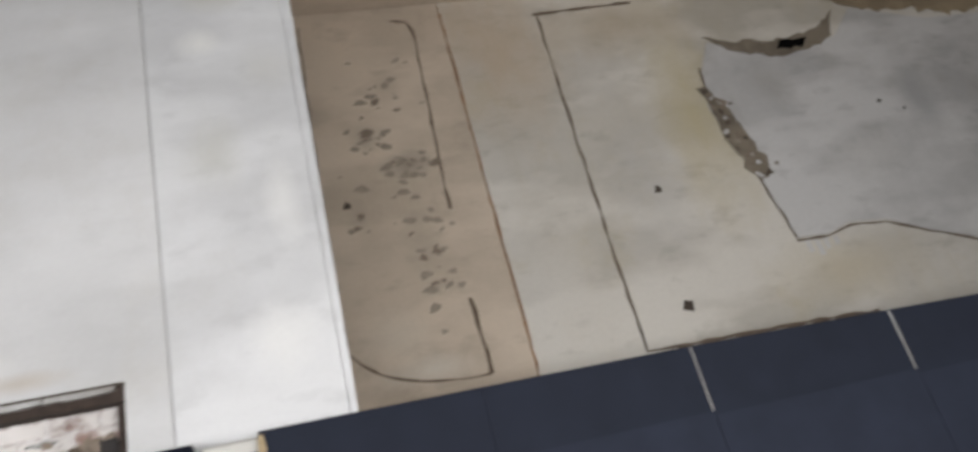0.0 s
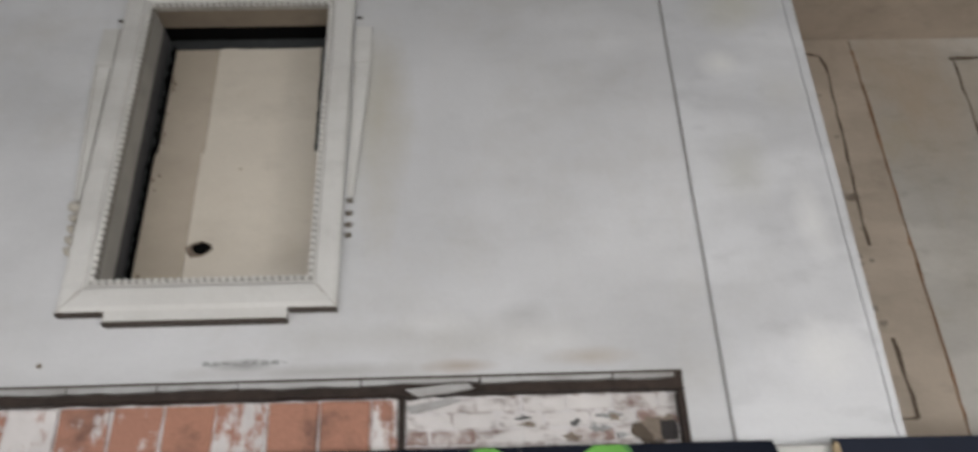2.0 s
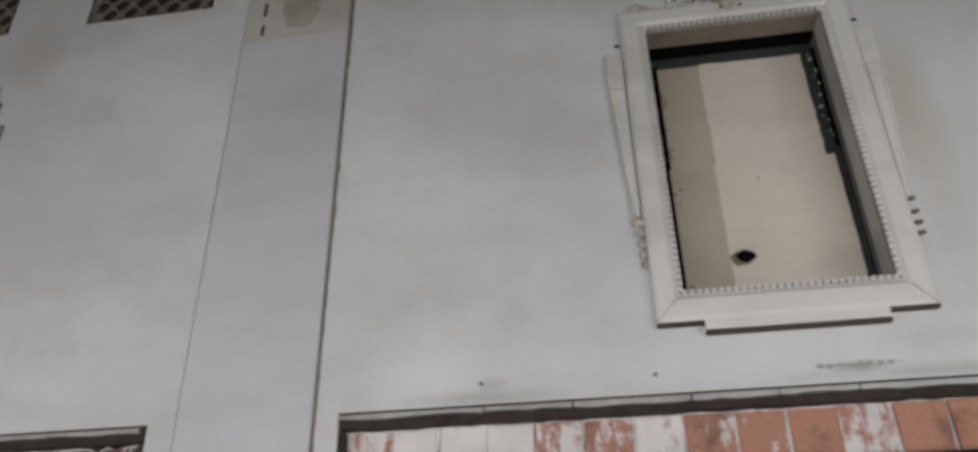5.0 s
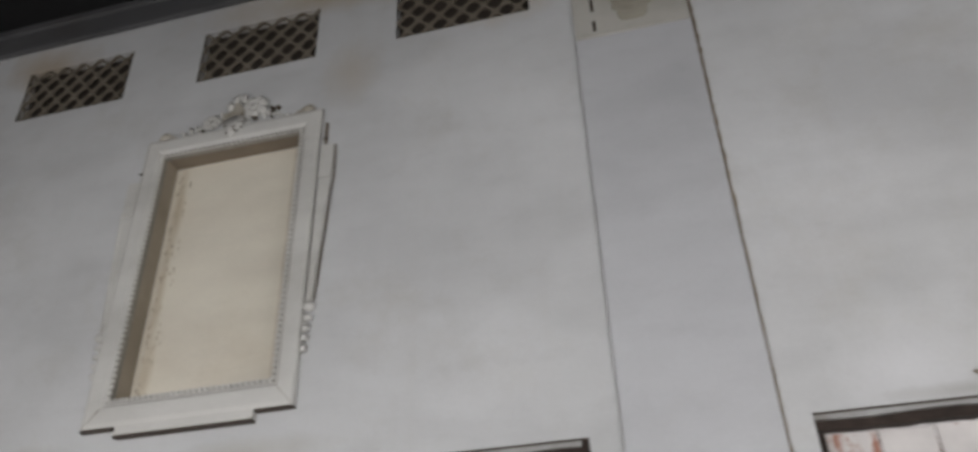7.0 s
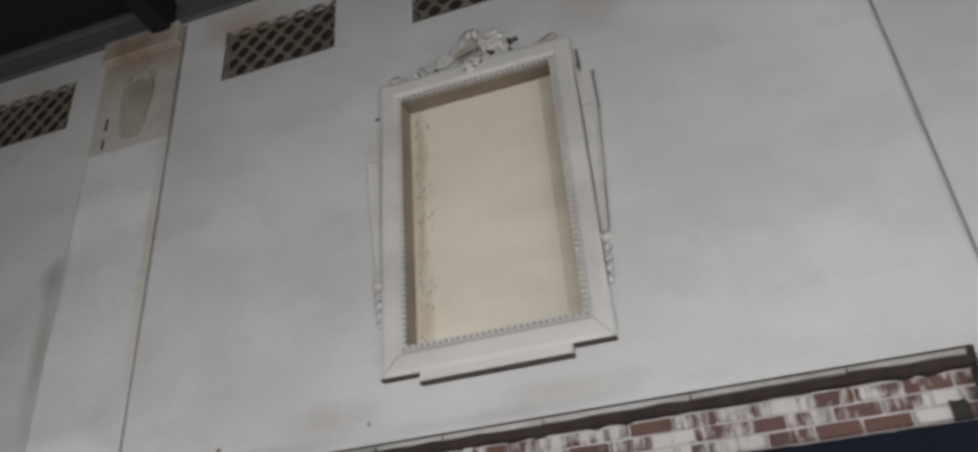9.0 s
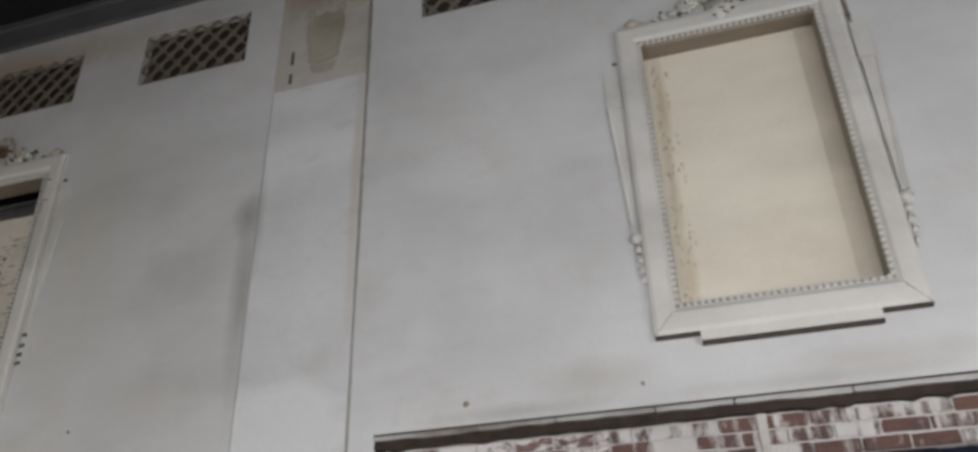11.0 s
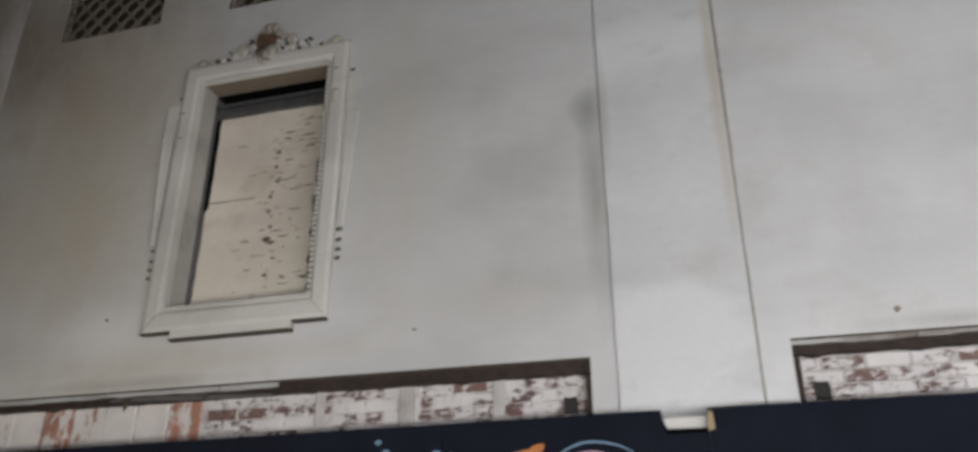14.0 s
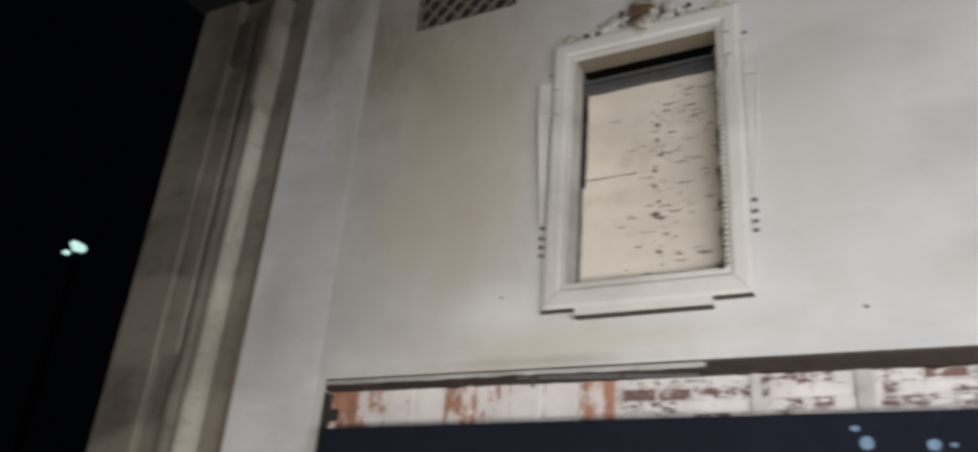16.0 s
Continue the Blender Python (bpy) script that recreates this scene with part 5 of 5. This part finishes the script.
scab([(3.86, 5.46), (4.1, 5.27), (4.45, 5.18), (4.8, 5.20), (5.05, 5.33), (5.2, 5.6), (5.0, 5.46), (4.7, 5.36), (4.4, 5.36), (4.1, 5.39)], TORN, "trim_scar", "torn dark hanging edge of old plaster", BACK - 0.015)
scab([(4.50, 5.25), (4.75, 5.25), (4.80, 5.34), (4.55, 5.33)], BLACK, "trim_scar", "black hole under the torn plaster", BACK - 0.0215, 0.004)
scab([(3.62, 4.95), (3.70, 4.95), (3.84, 4.55), (3.94, 4.2), (3.90, 4.03), (3.76, 4.12), (3.66, 4.5)], TORN, "trim_scar", "crumbling grey edge of the patch", BACK - 0.015, 0.006, 0.03)
scab([(5.2, 5.75), (5.25, 6.1), (7.2, 6.1), (7.2, 5.5), (6.4, 5.45), (6.0, 5.55), (5.6, 5.58)], painted("brown_scab", (0.32, 0.255, 0.17), (0.16, 0.125, 0.085), (0.12, 0.09, 0.06), 0.7, 0.9, 0.6, 2.0), "trim_scar", "brown stained band of bare plaster", BACK - 0.001, 0.010, 0.04)
for x, z, s in ((2.85, 3.15, 0.05), (2.95, 4.10, 0.03), (5.2, 4.6, 0.02), (5.4, 4.5, 0.02), (0.62, 4.35, 0.03)):
    scab([(x - s, z - s * 0.6), (x + s * 0.7, z - s), (x + s, z + s * 0.4), (x - s * 0.2, z + s)], SOOT_SHADE, "trim_chip", "dark chip in the plaster", BACK - 0.0005 if x < 3.8 else BACK - 0.0145, 0.004, 0.01, int(x * 50))
rng = random.Random(21)
CLUSTERS = ((1.12, 4.62, 0.14, 0.07, 26), (0.86, 4.88, 0.09, 0.08, 10), (1.10, 5.35, 0.10, 0.14, 12), (0.70, 4.25, 0.07, 0.12, 8), (1.14, 4.05, 0.13, 0.22, 22), (0.85, 5.1, 0.16, 0.3, 12), (1.2, 3.6, 0.10, 0.14, 9))
for cx, cz, sx, sz, count in CLUSTERS:
    for k in range(count):
        x, z = max(0.52, min(1.33, rng.gauss(cx, sx))), max(3.3, min(5.8, rng.gauss(cz, sz)))
        q = rng.uniform(0.008, 0.030) * (1.5 if rng.random() < 0.2 else 1)
        a = rng.uniform(-0.5, 0.5)
        corners = [(-q * 1.4, -q * 0.5), (q * 0.2, -q * rng.uniform(0.4, 1.1)), (q * 1.5, -q * 0.2), (q * rng.uniform(0.3, 1.2), q * 0.7), (-q * 0.6, q * 0.6)]
        scab([(x + u * math.cos(a) - v * math.sin(a), z + u * math.sin(a) + v * math.cos(a)) for u, v in corners], SCUFF if rng.random() < 0.28 else SCUFF_PALE, "trim_scuff", "dark scuff on the tan plaster", BACK - 0.0005, 0.002 + 0.002 * rng.random(), 0.010, k)
for k in range(42):
    f = rng.random()
    x, z, q = 3.70 + 0.18 * f + rng.gauss(0, 0.05), 4.95 - 0.95 * f, rng.uniform(0.010, 0.032)
    scab([(x - q, z - q * 0.7), (x + q, z - q * 0.5), (x + q * 0.7, z + q * 0.8), (x - q * 0.6, z + q)], (TORN, SCUFF, GRIME_SHADE, BACK_PATCH)[k % 4], "trim_crumb", "crumbled plaster at the edge of the patch", BACK - 0.021, 0.004 + 0.006 * rng.random(), 0.010, k)
for x, drop in ((3.98, 0.10), (4.06, 0.14), (4.13, 0.09), (4.22, 0.07)):
    scab([(x - 0.018, 3.47 - drop), (x + 0.018, 3.47 - drop), (x + 0.02, 3.47), (x - 0.02, 3.47)], BACK_PATCH, "trim_drip", "pale plaster drip below the patch", BACK - 0.001, 0.006, 0.006, int(x * 9))


# ---- far lamps in the dark street ----
glow, nt, bs = nodes_of("lamp_glow")
bs.inputs["Base Color"].default_value = (0.6, 0.8, 0.75, 1)
bs.inputs["Emission Color"].default_value = (0.62, 0.95, 0.86, 1)
bs.inputs["Emission Strength"].default_value = 0.55


def far_lamp(x, y, h, r, label):
    ob = thing("street_lamp", (x, y, -0.15), label=label, category="street lamp", group="far street lamps")
    bm = bmesh.new()
    bmesh.ops.create_cone(bm, cap_ends=True, segments=10, radius1=0.12, radius2=0.06, depth=h, matrix=Matrix.Translation((0, 0, h / 2)))
    part("pole", bm, BLACK, ob, "black lamp post")
    for dx, dz, q in ((0.0, 0.0, 0.85), (-r * 1.2, r * 0.75, 0.6), (-r * 2.6, -r * 0.3, 0.45)):
        bm = bmesh.new()
        knob(bm, dx, 0, h + dz, r * q * 1.2, r * q, r * q * 0.75, 12, 8)
        part("globe", bm, glow, ob, "pale green-white glowing lamp globe", True)
    return ob


far_lamp(-32.5, 8.2, 9.35, 0.2, "far street lamp glowing pale green in the dark")

# small chips and faint unreadable marks on the front
def chip(x, z, rx, rz, material, seed, label, y=-0.0005):
    r = random.Random(seed)
    bm = bmesh.new()
    prism(bm, [(x + rx * r.uniform(0.6, 1.2) * math.cos(q), z + rz * r.uniform(0.6, 1.2) * math.sin(q)) for q in (2 * math.pi * k / 8 for k in range(8))], y - 0.003, y)
    return solid("trim_chip", bm, material, label=label, category="plaster chip", kind="structure")


for k, (x, z, s) in enumerate(((-10.09, 2.94, 0.018), (-9.14, 2.94, 0.014), (-12.7, 3.05, 0.012), (-14.9, 3.3, 0.012), (-4.4, 2.93, 0.014), (-3.55, 2.92, 0.012))):
    chip(x, z, s, s * 1.1, SCUFF, k, "small dark chip in the white stucco")
marks = thing("wall_writing", (0, 0, 0), label="faint illegible grey writing on white stucco", category="writing")
r = random.Random(8)
for k in range(9):
    x = -2.80 + 0.045 * k
    bm = bmesh.new()
    prism(bm, [(x, 2.905 + r.uniform(-.012, .010)), (x + r.uniform(0.02, 0.045), 2.90), (x + r.uniform(0.02, 0.05), 2.912 + r.uniform(-.006, .016)), (x, 2.918)], -0.003, -0.0005)
    part("stroke", bm, PALE_MARK, marks)


# ---- bricks and tiles of the infills, last ----
rng = random.Random(77)
a, b = BANDS[0]
pieces(lo, "clay_tile", a + 0.03, -1.9, 2.16, 0.29, 0.225, 0.28, 0.07, TILE, rng, False, 0.012, 2)
pieces(lo, "brick", -1.86, b - 0.03, 2.30, 0.073, 0.20, 0.062, 0.07, SMEARED, rng, True, 0.008, 6)
a, b = BANDS[1]
pieces(mid, "brick", a + 0.03, -9.35, 2.30, 0.073, 0.20, 0.062, 0.07, BRICK_WHITE, rng, True, 0.010, 6)
pieces(mid, "brick", -9.34, b - 0.03, 2.30, 0.073, 0.20, 0.062, 0.07, BRICK, rng, True, 0.014, 6)
a, b = BANDS[2]
pieces(far, "clay_tile", a + 0.03, -14.1, 2.16, 0.29, 0.225, 0.28, 0.07, TILE, rng, False, 0.012, 2)
pieces(far, "brick", -14.07, b - 0.03, 2.30, 0.073, 0.20, 0.062, 0.07, BRICK_WHITE, rng, True, 0.008, 6)
for par, x, mat, w in ((lo, -1.88, RUST_SHADE, 0.03), (far, -12.75, MORTAR, 0.09), (far, -12.2, MORTAR, 0.07), (far, -13.3, MORTAR, 0.06), (mid, -8.6, MORTAR, 0.05)):
    bm = bmesh.new()
    box(bm, x - w / 2, x + w / 2, 0.05, 0.075, 2.2, 2.745, 0.006)
    part("post" if mat is RUST_SHADE else "mortar_run", bm, mat, par, "rusted iron post" if mat is RUST_SHADE else "smeared mortar run")
for par, x in ((lo, -0.66), (mid, -6.28), (mid, -10.5), (far, -11.79), (far, -16.2)):
    bm = bmesh.new()
    prism(bm, [(x - 0.040 + rng.uniform(0, 0.01), 2.515), (x + 0.036, 2.51 + rng.uniform(0, 0.01)), (x + 0.040, 2.57), (x + 0.03, 2.605), (x - 0.02, 2.60), (x - 0.038, 2.608)], 0.05, 0.07)
    part("socket", bm, SOCKET, par, "dark open socket in the brickwork")
# dark losses and soot on the smeared bricks near the porch
for k in range(24):
    near = k < 14
    x, z = (rng.gauss(-0.74, 0.055), rng.uniform(2.48, 2.66)) if near else (rng.choice((-1.32, -1.06, -0.98, -0.90)) + rng.gauss(0, 0.03), rng.uniform(2.54, 2.70))
    rx, rz = (rng.uniform(0.02, 0.05), rng.uniform(0.015, 0.05)) if near else (rng.uniform(0.012, 0.055), rng.uniform(0.008, 0.022))
    bm = bmesh.new()
    prism(bm, [(x + rx * rng.uniform(0.3, 1.5) * math.cos(a), z + rz * rng.uniform(0.3, 1.5) * math.sin(a)) for a in (2 * math.pi * i / 11 for i in range(11))], 0.056 + 0.002 * rng.random(), 0.075)
    part("soot_patch", bm, (GRIME_SHADE, SCUFF)[k % 2] if near else (SCUFF, TIMBER, PALE_MARK)[k % 3], lo, "dark soot on the smeared brick")
